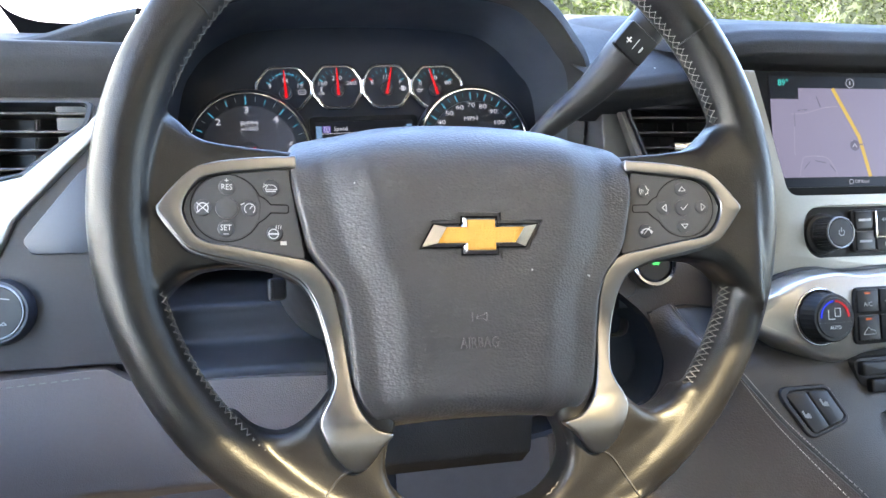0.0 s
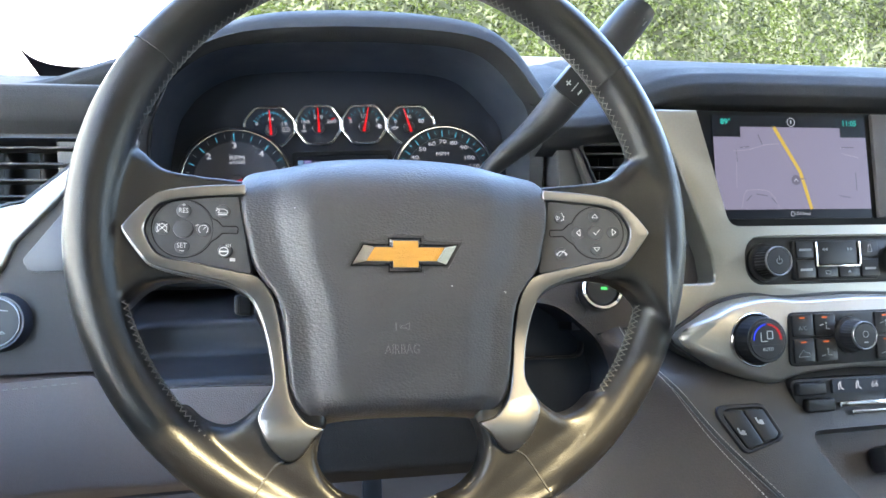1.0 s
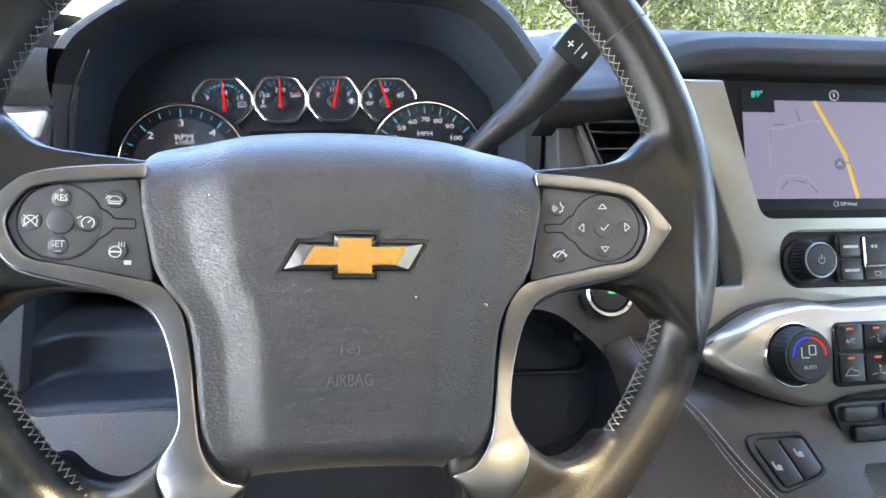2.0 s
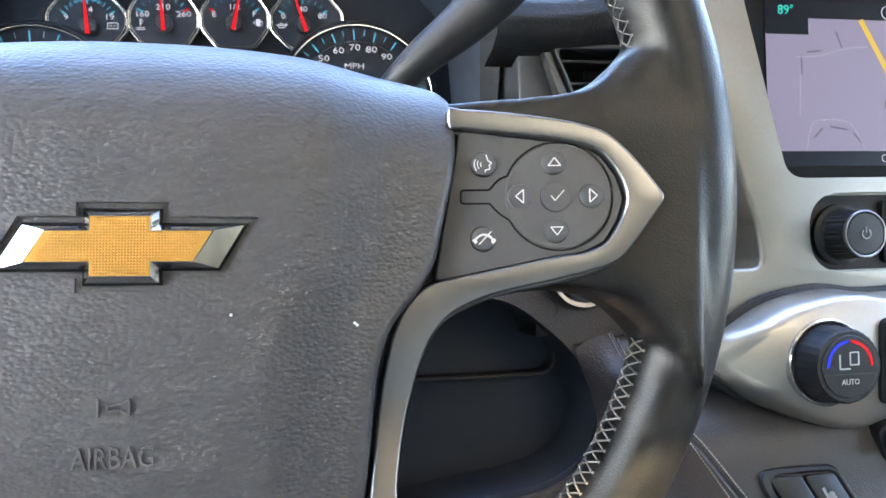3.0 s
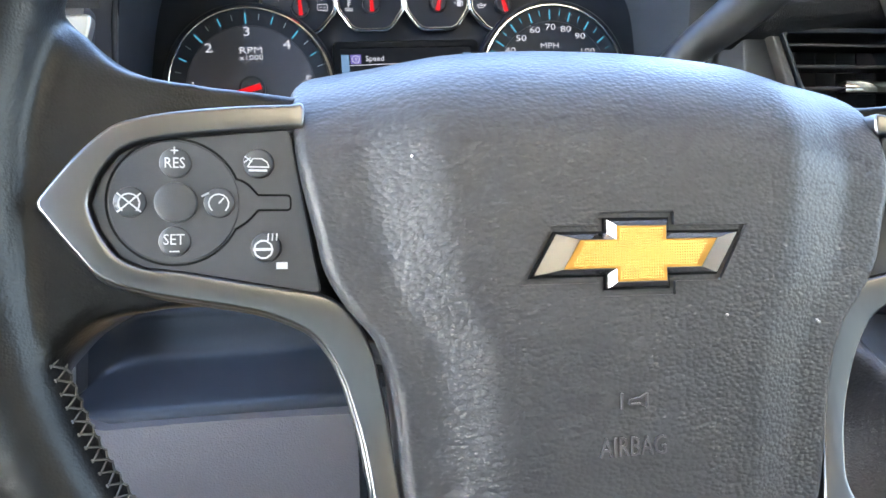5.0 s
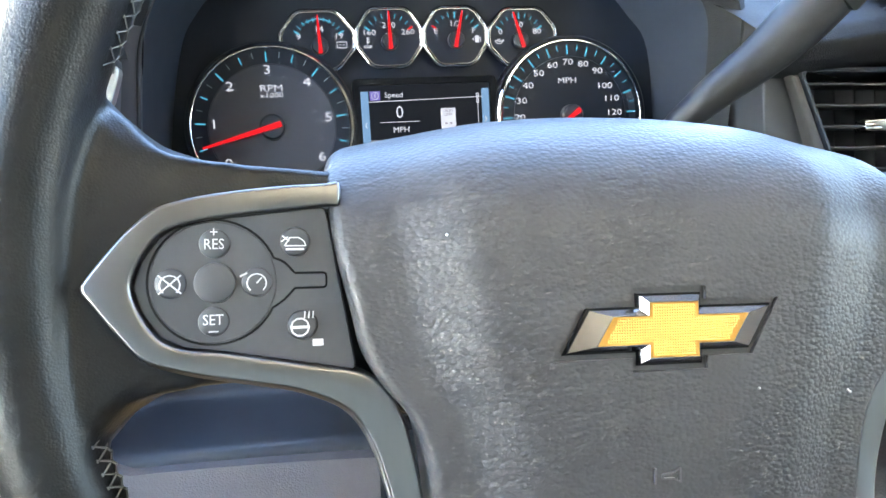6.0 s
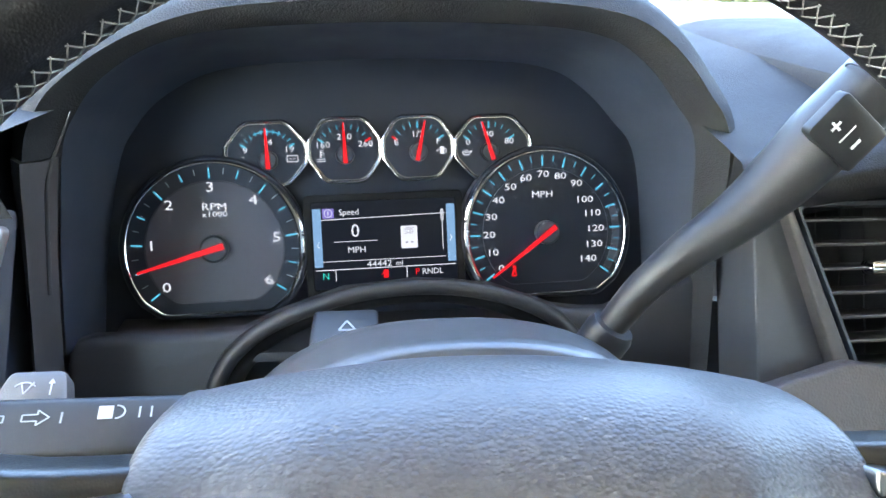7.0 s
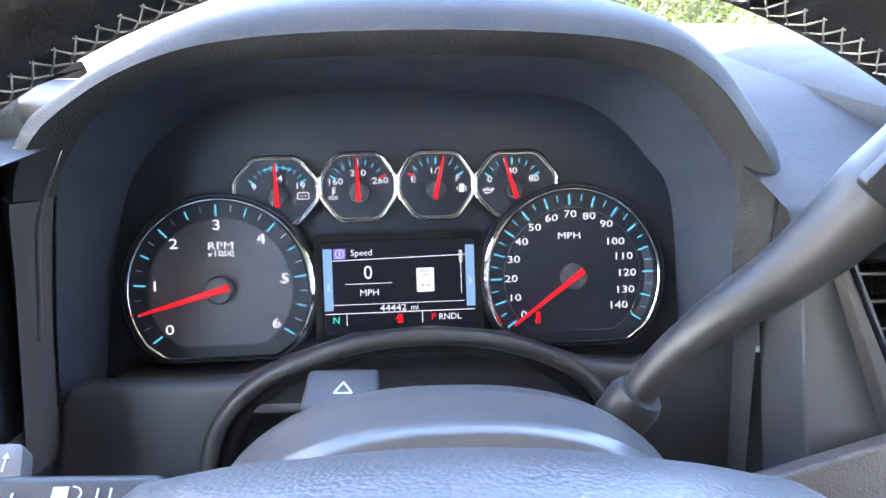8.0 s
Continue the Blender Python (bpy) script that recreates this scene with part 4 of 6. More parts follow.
SMALL = [(-0.0731, 0.0552, ("9", "14", "19"), 92, 0), (-0.0236, 0.0572, ("160", "210", "260"), 91, 1), (0.0248, 0.0574, ("E", "1/2", "F"), 77, 2), (0.0730, 0.0560, ("0", "40", "80"), 106, 3)]
NAMES = ("voltmeter", "temperature_gauge", "fuel_gauge", "oil_gauge")
for (x, y, texts, ang, k), name in zip(SMALL, NAMES):
    c = Vector((x + (-0.0012 if k == 0 else 0.0024 if k == 3 else 0.0), 0.0606 - (0.0012 if k in (0, 3) else 0.0)))
    w = 0.0262 if k in (0, 3) else 0.0236
    shape = [(-w, 0.006), (-0.0140, 0.0209), (0.0140, 0.0209), (w, 0.006), (w, -0.006), (0.0130, -0.0209), (-0.0130, -0.0209), (-w, -0.006)]
    shape = rounded([(c.x + a, c.y + b) for a, b in shape], 0.0105, 6)
    dial = part(name, prism(shape, -0.0095, -0.0030), FACE, cluster, "small black gauge with a chrome frame", m=pose(0, 0, -0.0005))
    part("bezel", tube([(*p, -0.0030) for p in shape], 0.00125, 8, True), RING, dial, "chrome frame")
    part("inner_edge", tube([(*(c + (p - c) * 0.935), -0.0029) for p in shape], 0.0004, 6, True), RING, dial, "thin inner chrome line")
    c = Vector((x, y + 0.002))
    n = 8 if k else 10
    for i in range(n + 1):
        a = 148 - 116 * i / n
        big = i % (n // 2) == 0
        limit = (k == 1 and i == n) or (k == 2 and i == 0)
        t = bar(c + polar(a, 0.0160 if big else 0.0172) - Vector((0, 0.002)), c + polar(a, 0.0204) - Vector((0, 0.002)), 0.0011 if big else 0.0006, 0.0003, None, -0.0025)
        part("limit_mark" if limit else "scale_mark", t, RED if limit else CYAN, dial, smooth=0)
    if k == 0:
        part("range_arc", arc(x, y, 0.0188, 62, 118, 0.0006, bm=None, z=-0.0025), CYAN, dial, smooth=0)
    for text, a in zip(texts, (158, 90, 22)):
        p = Vector((0, 0.0118)) if a == 90 else Vector((-0.0143 if a > 90 else 0.0137, 0.0068))
        part("numeral", letters(text, 0.0056, x + p.x, y + p.y, -0.0024, 0.0002, wide=1.2), WHITE, dial, "lit white figure", smooth=0)
    bm = None
    ix, iy = (x + 0.0155, y + 0.0008) if k in (0, 2) else (x - 0.0158, y - 0.0002)
    if k == 0:
        bm = poly([(ix - 0.0034, iy - 0.002), (ix + 0.0034, iy - 0.002), (ix + 0.0034, iy + 0.002), (ix - 0.0034, iy + 0.002)], 0.0005, bm, -0.0024)
        bm = bar((ix - 0.002, iy), (ix - 0.0006, iy), 0.0005, 0.0003, bm, -0.0024)
        bm = bar((ix + 0.0006, iy), (ix + 0.002, iy), 0.0005, 0.0003, bm, -0.0024)
    elif k == 1:
        bm = bar((ix, iy - 0.001), (ix, iy + 0.0035), 0.0008, 0.0003, bm, -0.0024)
        for d in (0.0, 0.0014, 0.0028):
            bm = bar((ix, iy + 0.0035 - d), (ix + 0.0018, iy + 0.0035 - d), 0.0004, 0.0003, bm, -0.0024)
        for d in (0.0, 0.0013):
            bm = bar((ix - 0.0028, iy - 0.0022 - d), (ix + 0.0030, iy - 0.0022 - d), 0.0005, 0.0003, bm, -0.0024)
    elif k == 2:
        bm = prism(rect(ix - 0.0010, iy - 0.0025, ix + 0.0020, iy + 0.0025, 0.0003), -0.0024, -0.0021, bm=bm)
        bm = poly([(ix + 0.0020, iy + 0.001), (ix + 0.0032, iy + 0.001), (ix + 0.0032, iy - 0.002)], 0.0005, bm, -0.0024, False)
        bm = prism([(ix - 0.0034, iy), (ix - 0.0020, iy - 0.0009), (ix - 0.0020, iy + 0.0009)], -0.0024, -0.0021, bm=bm)
    else:
        bm = poly([(ix - 0.003, iy + 0.001), (ix - 0.0015, iy - 0.0013), (ix + 0.0015, iy - 0.0013), (ix + 0.004, iy + 0.0014), (ix + 0.001, iy + 0.0004)], 0.0006, bm, -0.0024)
        bm = bar((ix - 0.001, iy + 0.0018), (ix + 0.001, iy + 0.0018), 0.0005, 0.0003, bm, -0.0024)
    part("symbol", bm, WHITE, dial, "lit white symbol", smooth=0)
    part("hub", lathe([(0.0062, -0.0025), (0.0060, 0.002), (0.0050, 0.0028), (0.0, 0.003)], 24, x=x, y=y), DARK, dial)
    needle(x, y, ang, 0.0205, 0.0058, 0.0021, dial, 0.003)

# driver information screen
dic = part("driver_screen", prism(rect(-0.0475, -0.0310, 0.0475, 0.0265, 0.002), -0.0125, -0.001), LCD, cluster, "small lit colour display", smooth=0)
part("screen_frame", ring(rect(-0.0525, -0.0360, 0.0525, 0.0315, 0.004), rect(-0.0475, -0.0310, 0.0475, 0.0265, 0.002), -0.0125, 0.0005, bevel=0.0006), MATT_BLACK, dic)
z = -0.0010
bm = letters("Speed", 0.0056, -0.0300, 0.0195, z, 0.0002, align="LEFT")
bm = letters("0", 0.0125, -0.0195, 0.0068, z, 0.0002, bm, wide=0.95)
bm = letters("MPH", 0.0058, -0.0190, -0.0055, z, 0.0002, bm, wide=1.05)
bm = letters("44442", 0.0058, -0.0045, -0.0155, z, 0.0002, bm, wide=1.15)
bm = letters("mi", 0.0050, 0.0088, -0.0156, z, 0.0002, bm)
bm = letters("RNDL", 0.0056, 0.0235, -0.0222, z, 0.0002, bm, "LEFT", wide=0.98)
part("display_text", bm, WHITE, dic, "white display lettering", smooth=0)
bm = bar((-0.0420, 0.0150), (0.0420, 0.0165), 0.0005, 0.0002, None, z)
bm = bar((-0.0340, 0.0003), (-0.0050, 0.0003), 0.0004, 0.0002, bm, z)
bm = bar((-0.0420, -0.0125), (0.0400, -0.0125), 0.0004, 0.0002, bm, z)
bm = bar((-0.0465, -0.0180), (0.0465, -0.0180), 0.0005, 0.0002, bm, z)
bm = bar((-0.0335, -0.0180), (-0.0335, -0.0255), 0.0005, 0.0002, bm, z)
bm = bar((0.0135, -0.0180), (0.0135, -0.0255), 0.0005, 0.0002, bm, z)
bm = bar((0.0385, 0.0190), (0.0385, -0.0080), 0.0004, 0.0002, bm, z)
bm = poly([(0.0377, 0.0190), (0.0393, 0.0190), (0.0393, 0.0120), (0.0377, 0.0120)], 0.0004, bm, z)
part("display_line", bm, WHITE, dic, smooth=0)
part("side_tab", prism(rect(-0.0470, -0.0160, -0.0415, 0.0225), z, z + 0.0002), LCD_BLUE, dic, smooth=0)
part("side_tab", prism(rect(0.0415, -0.0160, 0.0470, 0.0225), z, z + 0.0002), LCD_BLUE, dic, smooth=0)
part("tab_arrow", poly([(-0.0434, 0.0005), (-0.0448, -0.0015), (-0.0434, -0.0035)], 0.0005, poly([(0.0434, 0.0020), (0.0448, 0.0000), (0.0434, -0.0020)], 0.0005, None, z + 0.0002, False), z + 0.0002, False), WHITE, dic, smooth=0)
part("info_ring", arc(-0.0367, 0.0193, 0.0026, 0, 360, 0.0004, 0.0001, bar((-0.0367, 0.0180), (-0.0367, 0.0205), 0.0006, 0.0001, None, z + 0.0003), z + 0.0003), WHITE, dic, smooth=0)
part("info_mark", prism(rect(-0.0405, 0.0160, -0.0330, 0.0225), z, z + 0.0003), glow("lcd_violet", (0.22, 0.18, 0.55), 0.7), dic, smooth=0)
part("limit_sign", prism(rect(0.0105, -0.0060, 0.0215, 0.0090, 0.001), z, z + 0.0002), WHITE, dic, "white speed limit panel", smooth=0)
bm = letters("SPEED", 0.0026, 0.0160, 0.0068, z + 0.0002, 0.0001)
bm = letters("LIMIT", 0.0026, 0.0160, 0.0042, z + 0.0002, 0.0001, bm)
bm = bar((0.0135, -0.002), (0.0150, -0.002), 0.0010, 0.0001, bm, z + 0.0002)
bm = bar((0.0170, -0.002), (0.0185, -0.002), 0.0010, 0.0001, bm, z + 0.0002)
part("limit_text", bm, MAP_TEXT, dic, smooth=0)
part("compass_letter", letters("N", 0.0060, -0.0400, -0.0222, z, 0.0002), TEAL, dic, smooth=0)
bm = letters("P", 0.0060, 0.0205, -0.0221, z, 0.0002)
bm = prism(rect(-0.0022, -0.0250, 0.0012, -0.0195, 0.0008), z, z + 0.0002, bm=bm)
bm = bar((-0.0036, -0.0228), (-0.0020, -0.0215), 0.0005, 0.0002, bm, z)
part("gear_letter", bm, RED, dic, "red gear letter and door lamp", smooth=0)

# ---- binnacle: brow over the cluster and its inner walls ----
ARCH_IN = [(-0.2060, 1.185), (-0.2020, 1.27), (-0.1940, 1.3290), (-0.1835, 1.3525), (-0.1680, 1.3710), (-0.1404, 1.3875), (-0.1036, 1.3953), (-0.0235, 1.4003), (0.0601, 1.4002), (0.1041, 1.395),
           (0.1296, 1.3813), (0.1515, 1.358), (0.1680, 1.330), (0.172, 1.25), (0.174, 1.165)]
ARCH_OUT = [(-0.2220, 1.185), (-0.2190, 1.270), (-0.2200, 1.3330), (-0.2110, 1.3610), (-0.1930, 1.3780), (-0.1520, 1.4030), (-0.0980, 1.4220), (-0.0235, 1.4290), (0.0550, 1.4290), (0.1120, 1.4230),
            (0.1420, 1.4090), (0.1680, 1.3830), (0.1900, 1.345), (0.1855, 1.27), (0.1865, 1.165)]


def arch(k, grow, rise=0.0):
    """Between the inner arch (0) and the outer one (1)."""
    pts = [Vector((a[0] + (b[0] - a[0]) * k, a[1] + (b[1] - a[1]) * k)) for a, b in zip(ARCH_IN, ARCH_OUT)]
    return [Vector((p.x + (p.x + 0.02) * grow, p.y + rise)) for p in spline(pts, 6, False)]


SECTIONS = [(0.0, -0.45, 0.408, -0.085), (0.0, -0.22, 0.405, -0.055), (0.0, -0.11, 0.397, -0.038), (0.0, -0.06, 0.380, -0.026), (0.0, -0.03, 0.34, -0.012), (0.0, 0.0, 0.296, 0.0), (0.06, 0.0, 0.288, 0.0), (0.25, 0.0, 0.273, 0.0), (0.5, 0.0, 0.265, 0.0), (0.78, 0.0, 0.272, 0.0),
            (0.95, 0.0, 0.288, 0.001), (1.0, 0.0, 0.31, 0.003), (1.0, 0.02, 0.36, 0.008), (1.0, 0.05, 0.43, 0.010)]
loops = [[(p.x, y + 0.10 * max(0.0, 1.30 - p.y) * -1.0, p.y) for p in arch(k, g, rise)] for k, g, y, rise in SECTIONS]


def loft(some):
    own = bmesh.new()
    rows = [[own.verts.new(p) for p in loop] for loop in some]
    for a, b in zip(rows, rows[1:]):
        for i in range(len(a) - 1):
            own.faces.new((a[i], a[i + 1], b[i + 1], b[i]))
    bmesh.ops.recalc_face_normals(own, faces=own.faces[:])
    return own


binnacle = thing("binnacle", pose(0, 0, 0), "dark grained instrument hood arching over the cluster", "instrument hood")
END = 12  # where the soft brow ends over the post beside the dials
bm = loft([loop[END:] for loop in loops[6:]])
bm.faces.new([bm.verts.new(loop[END]) for loop in loops[6:]])
part("hood", bm, DASH_SOFT, binnacle, "grained soft hood", smooth=50)
post_loops = [[(p.x, y - 0.005 - 0.10 * max(0.0, 1.30 - p.y), p.y) for p in arch(k * 0.95, g, rise)[:END + 1]] for k, g, y, rise in SECTIONS[6:]]
part("hood_post", loft(post_loops), PANEL, binnacle, "smooth grey post under the end of the hood", smooth=50)
edge_line = spline([(-0.1790, 0.262, 1.3570), (-0.1845, 0.260, 1.3440), (-0.1905, 0.259, 1.3310), (-0.1955, 0.260, 1.3150), (-0.1990, 0.260, 1.2850), (-0.2010, 0.258, 1.2600)], 5, False)
part("shroud_edge", tube(edge_line, [0.0003 + 0.0009 * min(1.0, i / 12) for i in range(len(edge_line))], 8), GLOSS, binnacle, "fine bright edge of the inner shroud")
part("inner_shroud", loft(loops[:7]), SHROUD_LIT, binnacle, "matt black inner shroud", smooth=50)
part("inner_back", block(-0.21, 0.410, 1.15, 0.17, 0.418, 1.38), SHROUD_LIT, binnacle, smooth=0, m=pose(0, 0, 0))

# ---- dashboard ----
dash = thing("dashboard", pose(0, 0, 0), "dark grey soft-touch dashboard with grained top", "dashboard")


def dash_top(u, v):
    """The grained top, from its rolled near edge up to the windscreen."""
    x = -0.50 + 1.78 * u
    bow = 1 - ((u - 0.5) * 2) ** 2
    far = 0.60 + 0.32 * bow
    prof = [(0.205, 1.318), (0.196, 1.330), (0.196, 1.345), (0.205, 1.358), (0.225, 1.366), (0.26, 1.371), (0.34, 1.380), (0.50, 1.395), (far, 1.41)]
    k = v * (len(prof) - 1)
    i = min(int(k), len(prof) - 2)
    y = prof[i][0] + (prof[i + 1][0] - prof[i][0]) * (k - i)
    z = prof[i][1] + (prof[i + 1][1] - prof[i][1]) * (k - i)
    return Vector((x, y, z))


def dash_left(u, v):
    p = dash_top(0, v)
    return Vector((-0.50 + 0.310 * u, p.y, min(p.z, 1.3565 + 0.006 * smoothstep(0.30, 0.60, p.y))))


def dash_mid(u, v):
    x = -0.225 + 0.395 * u
    return Vector((x, 0.43 + 0.45 * v, 1.385 + 0.03 * v))


bm = sheet(dash_left, 12, 32)
part("top_pad", bm, DASH_SOFT, dash, "grained soft top pad", smooth=60)
bm = sheet(dash_mid, 24, 32)
part("top_pad", bm, DASH_SOFT, dash, "grained soft top pad", smooth=60)


def pad_right(u, v):
    """The pad between the hood and the centre stack, rolled at its near edge."""
    prof = [(0.252, 1.297), (0.232, 1.309), (0.223, 1.318), (0.221, 1.328), (0.228, 1.336), (0.25, 1.342), (0.30, 1.352), (0.40, 1.372), (0.90, 1.412)]
    k = v * (len(prof) - 1)
    i = min(int(k), len(prof) - 2)
    a, b = prof[i], prof[i + 1]
    x = 0.166 + 0.135 * u
    return Vector((x, a[0] + (b[0] - a[0]) * (k - i), a[1] + (b[1] - a[1]) * (k - i) + 0.010 * smoothstep(0.2, 0.9, u)))


part("side_pad", sheet(pad_right, 14, 32), DASH_SOFT, dash, "grained pad beside the instrument hood", smooth=60)


def dash_right(u, v):
    """The raised pad over the centre stack and the passenger side."""
    x = 0.262 + 0.98 * u ** 2
    prof = [(0.270, 1.330), (0.206, 1.352), (0.198, 1.362), (0.202, 1.373), (0.216, 1.382), (0.25, 1.388), (0.34, 1.393), (0.50, 1.402), (0.92, 1.418)]
    k = v * (len(prof) - 1)
    i = min(int(k), len(prof) - 2)
    y = prof[i][0] + (prof[i + 1][0] - prof[i][0]) * (k - i)
    z = prof[i][1] + (prof[i + 1][1] - prof[i][1]) * (k - i)
    e = math.exp(-max(0.0, x - 0.262) / 0.022)
    return Vector((x, y + 0.03 * e * (1 - v), z - 0.016 * e * (1 if v > 0.2 else 0) - 0.012 * (u < 0.01)))


part("centre_pad", sheet(dash_right, 60, 40), DASH_SOFT, dash, "raised grained pad over the centre stack", smooth=60)

# left panel with vent opening, knee panel and the opening round the column
LEFT = slope(0, 0.17, 1.2, 18)
left_panel = prism(rounded([(-0.50, -0.071), (-0.212, -0.071), (-0.205, 0.050), (-0.2005, 0.095), (-0.1975, 0.128), (-0.50, 0.128)], 0.004), -0.02, 0.0, 0.002)
left_panel = carved(left_panel, [prism(rounded([(-0.47, 0.066), (-0.30, 0.0655), (-0.282, 0.069), (-0.240, 0.104), (-0.236, 0.119), (-0.47, 0.119)], 0.006), -0.05, 0.05)])
part("left_panel", left_panel, PANEL, dash, "grey plastic panel round the light switch", m=LEFT)
band = [(-0.50, 0.062), (-0.300, 0.0615), (-0.280, 0.066), (-0.236, 0.104), (-0.225, 0.117), (-0.1925, 0.1205), (-0.1985, 0.0995), (-0.226, 0.0985), (-0.249, 0.074), (-0.286, 0.034), (-0.292, 0.020), (-0.300, 0.006), (-0.50, 0.004)]
part("silver_band", prism(rounded(band, 0.004), -0.002, 0.006, 0.002, 3), SILVER, dash, "bright silver trim band under the vent", m=LEFT)
part("gloss_insert", prism(rounded([(-0.282, 0.020), (-0.244, 0.068), (-0.215, 0.090), (-0.215, 0.010), (-0.276, 0.010)], 0.006), -0.002, 0.003, 0.001), DARK, dash, "dark glossy insert", m=LEFT)


def knee(u, v):
    x = -0.50 + 0.428 * u
    drop = 0.017 * smoothstep(-0.232, -0.204, x) * (1 - v)
    z = 1.132 - drop - 0.115 * v
    if v < 0.02:
        return Vector((x, 0.16, 1.128 - drop))
    return Vector((x, 0.146 - 0.016 * math.sin(min(1.0, v * 1.5) * math.pi / 2) + 0.10 * max(0.0, v - 0.82), z - 0.004 * math.sin(6 * u)))


bm = sheet(knee, 30, 30, 0.004)
part("knee_panel", bm, KNEE, dash, "light grey soft knee panel", smooth=60)

bm = bmesh.new()
for i in range(0, 74, 2):
    tube([knee(i / 120, 0.06) + Vector((0, -0.0045, 0)), knee((i + 1.2) / 120, 0.06) + Vector((0, -0.0045, 0))], 0.0005, 5, bm=bm)
part("knee_stitching", bm, THREAD, dash, "stitch line along the knee panel")["kind"] = "stuff"
part("column_panel", sheet(lambda u, v: knee(0.0, v) + Vector((0.428 + 0.167 * u, 0.004, -0.002)), 12, 30, 0.004), DASH_SOFT, dash, "darker panel below the column", smooth=60)

# recess round the steering column
# dark block put where the gap beside the hood lies in shade
part("gap_shade_block", block(-0.262, 0.215, 1.18, -0.2235, 0.43, 1.350, 0.004), DARK, dash, "dark block standing for the shaded gap beside the hood")
recess = thing("column_recess", pose(0, 0, 0), "dark recess in the dashboard round the steering column", "dash recess")
part("back_wall", block(-0.225, 0.345, 1.00, 0.27, 0.355, 1.205), DARK, recess, smooth=0)
part("side_wall", block(-0.229, 0.175, 1.10, -0.2245, 0.35, 1.195), DARK, recess, smooth=0)
POCKET = spline([(0.157, 1.1105), (0.159, 1.1145), (0.166, 1.1160), (0.200, 1.1165), (0.212, 1.1190), (0.218, 1.1270), (0.222, 1.1400), (0.230, 1.1470), (0.290, 1.1510), (0.304, 1.1570), (0.310, 1.1800), (0.314, 1.2100)], 4, False)


def pocket(u, v):
    """An open pocket beside the column: shelf, low step and back, rounded into its outer end."""
    p = at(POCKET, v)
    near = math.exp(-u * 0.16 / 0.010)
    return Vector((-0.2235 + 0.16 * u, p.x + (0.160 - p.x) * 0.8 * near * (p.x > 0.16), p.y))


part("pocket", sheet(pocket, 40, 48, 0.002), POCKET_GREY, recess, "dark moulded open pocket", smooth=60)

# lower face of the cluster surround with an arched opening for the column


SHOULDER = [(-0.320, 1.3560), (-0.300, 1.3590), (-0.282, 1.3635), (-0.262, 1.3710), (-0.236, 1.3800), (-0.200, 1.3880)]


def shoulder(u, v):
    """The hood's left flank, running down into the top pad."""
    x = -0.213 - 0.102 * u
    top = lerp_table(x, SHOULDER)
    prof = [(0.312, -0.042), (0.300, -0.026), (0.297, -0.012), (0.301, -0.004), (0.312, 0.0), (0.35, 0.001), (0.45, 0.002)]
    k = v * (len(prof) - 1)
    i = min(int(k), len(prof) - 2)
    a, b = prof[i], prof[i + 1]
    return Vector((x, a[0] + (b[0] - a[0]) * (k - i), top + a[1] + (b[1] - a[1]) * (k - i)))


part("hood_flank", sheet(shoulder, 20, 24), DASH_SOFT, binnacle, "grained flank of the hood", smooth=60)
APRON = slope(0, 0.270, 1.2, 8)
opening = [(-0.134, -0.16), (-0.130, -0.06), (-0.1257, -0.025), (-0.119, 0.0), (-0.106, 0.018), (-0.084, 0.033), (-0.041, 0.0475), (0.0024, 0.0517), (0.0405, 0.0475), (0.0736, 0.036), (0.095, 0.019), (0.112, -0.015), (0.120, -0.06), (0.125, -0.16)]
open_s = spline(opening, 5, False)
apron = prism([(-0.213, -0.035), (0.187, -0.035), (0.187, 0.058), (0.150, 0.044), (0.115, 0.032), (0.085, 0.036), (0.045, 0.0505), (0.0, 0.0545), (-0.045, 0.0505), (-0.082, 0.038), (-0.105, 0.0275), (-0.13, 0.0265), (-0.190, 0.0262), (-0.1985, 0.0235), (-0.2035, 0.0150), (-0.206, -0.004)], -0.012, 0.0, 0.006, 4)
apron = carved(apron, [prism(open_s, -0.05, 0.05)])
part("apron", apron, POCKET_GREY, binnacle, "grey plastic apron below the dials", m=APRON)
part("apron_shelf", block(-0.188, 0.275, 1.205, 0.165, 0.345, 1.212, 0.002), POCKET_GREY, binnacle)
part("arch_gasket", tube([(p.x * 0.955, p.y - 0.0055, -0.010) for p in open_s if p.y > -0.034], 0.0075, 12), MATT_BLACK, binnacle, "grained black gasket inside the column opening", m=APRON)
part("arch_lip", tube([(p.x, p.y, 0.001) for p in open_s if p.y > -0.034], 0.0052, 12), LEVER, binnacle, "soft black lip round the column opening", m=APRON)

# ---- steering column ----
column = thing("steering_column", pose(0, 0, 0), "grey plastic steering column shroud", "steering column")


def shroud(u, v):
    """Superellipse sections along the column."""
    y = 0.05 + 0.25 * v
    axis_z = 1.266 - y * 0.394
    hw = 0.086 + 0.024 * smoothstep(0.0, 0.8, v) - 0.003 * (y < 0.104)
    hh = 0.060 + 0.028 * smoothstep(0.0, 0.8, v)
    a = 2 * math.pi * u
    c, s = math.cos(a), math.sin(a)
    if s > 0:
        hh = lerp_table(y, [(0.05, 1.282), (0.0965, 1.2955), (0.0985, 1.2995), (0.105, 1.2995), (0.14, 1.2915), (0.16, 1.2830), (0.172, 1.2755), (0.182, 1.2640), (0.20, 1.240), (0.30, 1.205)]) - axis_z
    return Vector((hw * math.copysign(abs(c) ** 0.82, c), y, axis_z + hh * math.copysign(abs(s) ** 0.9, s)))


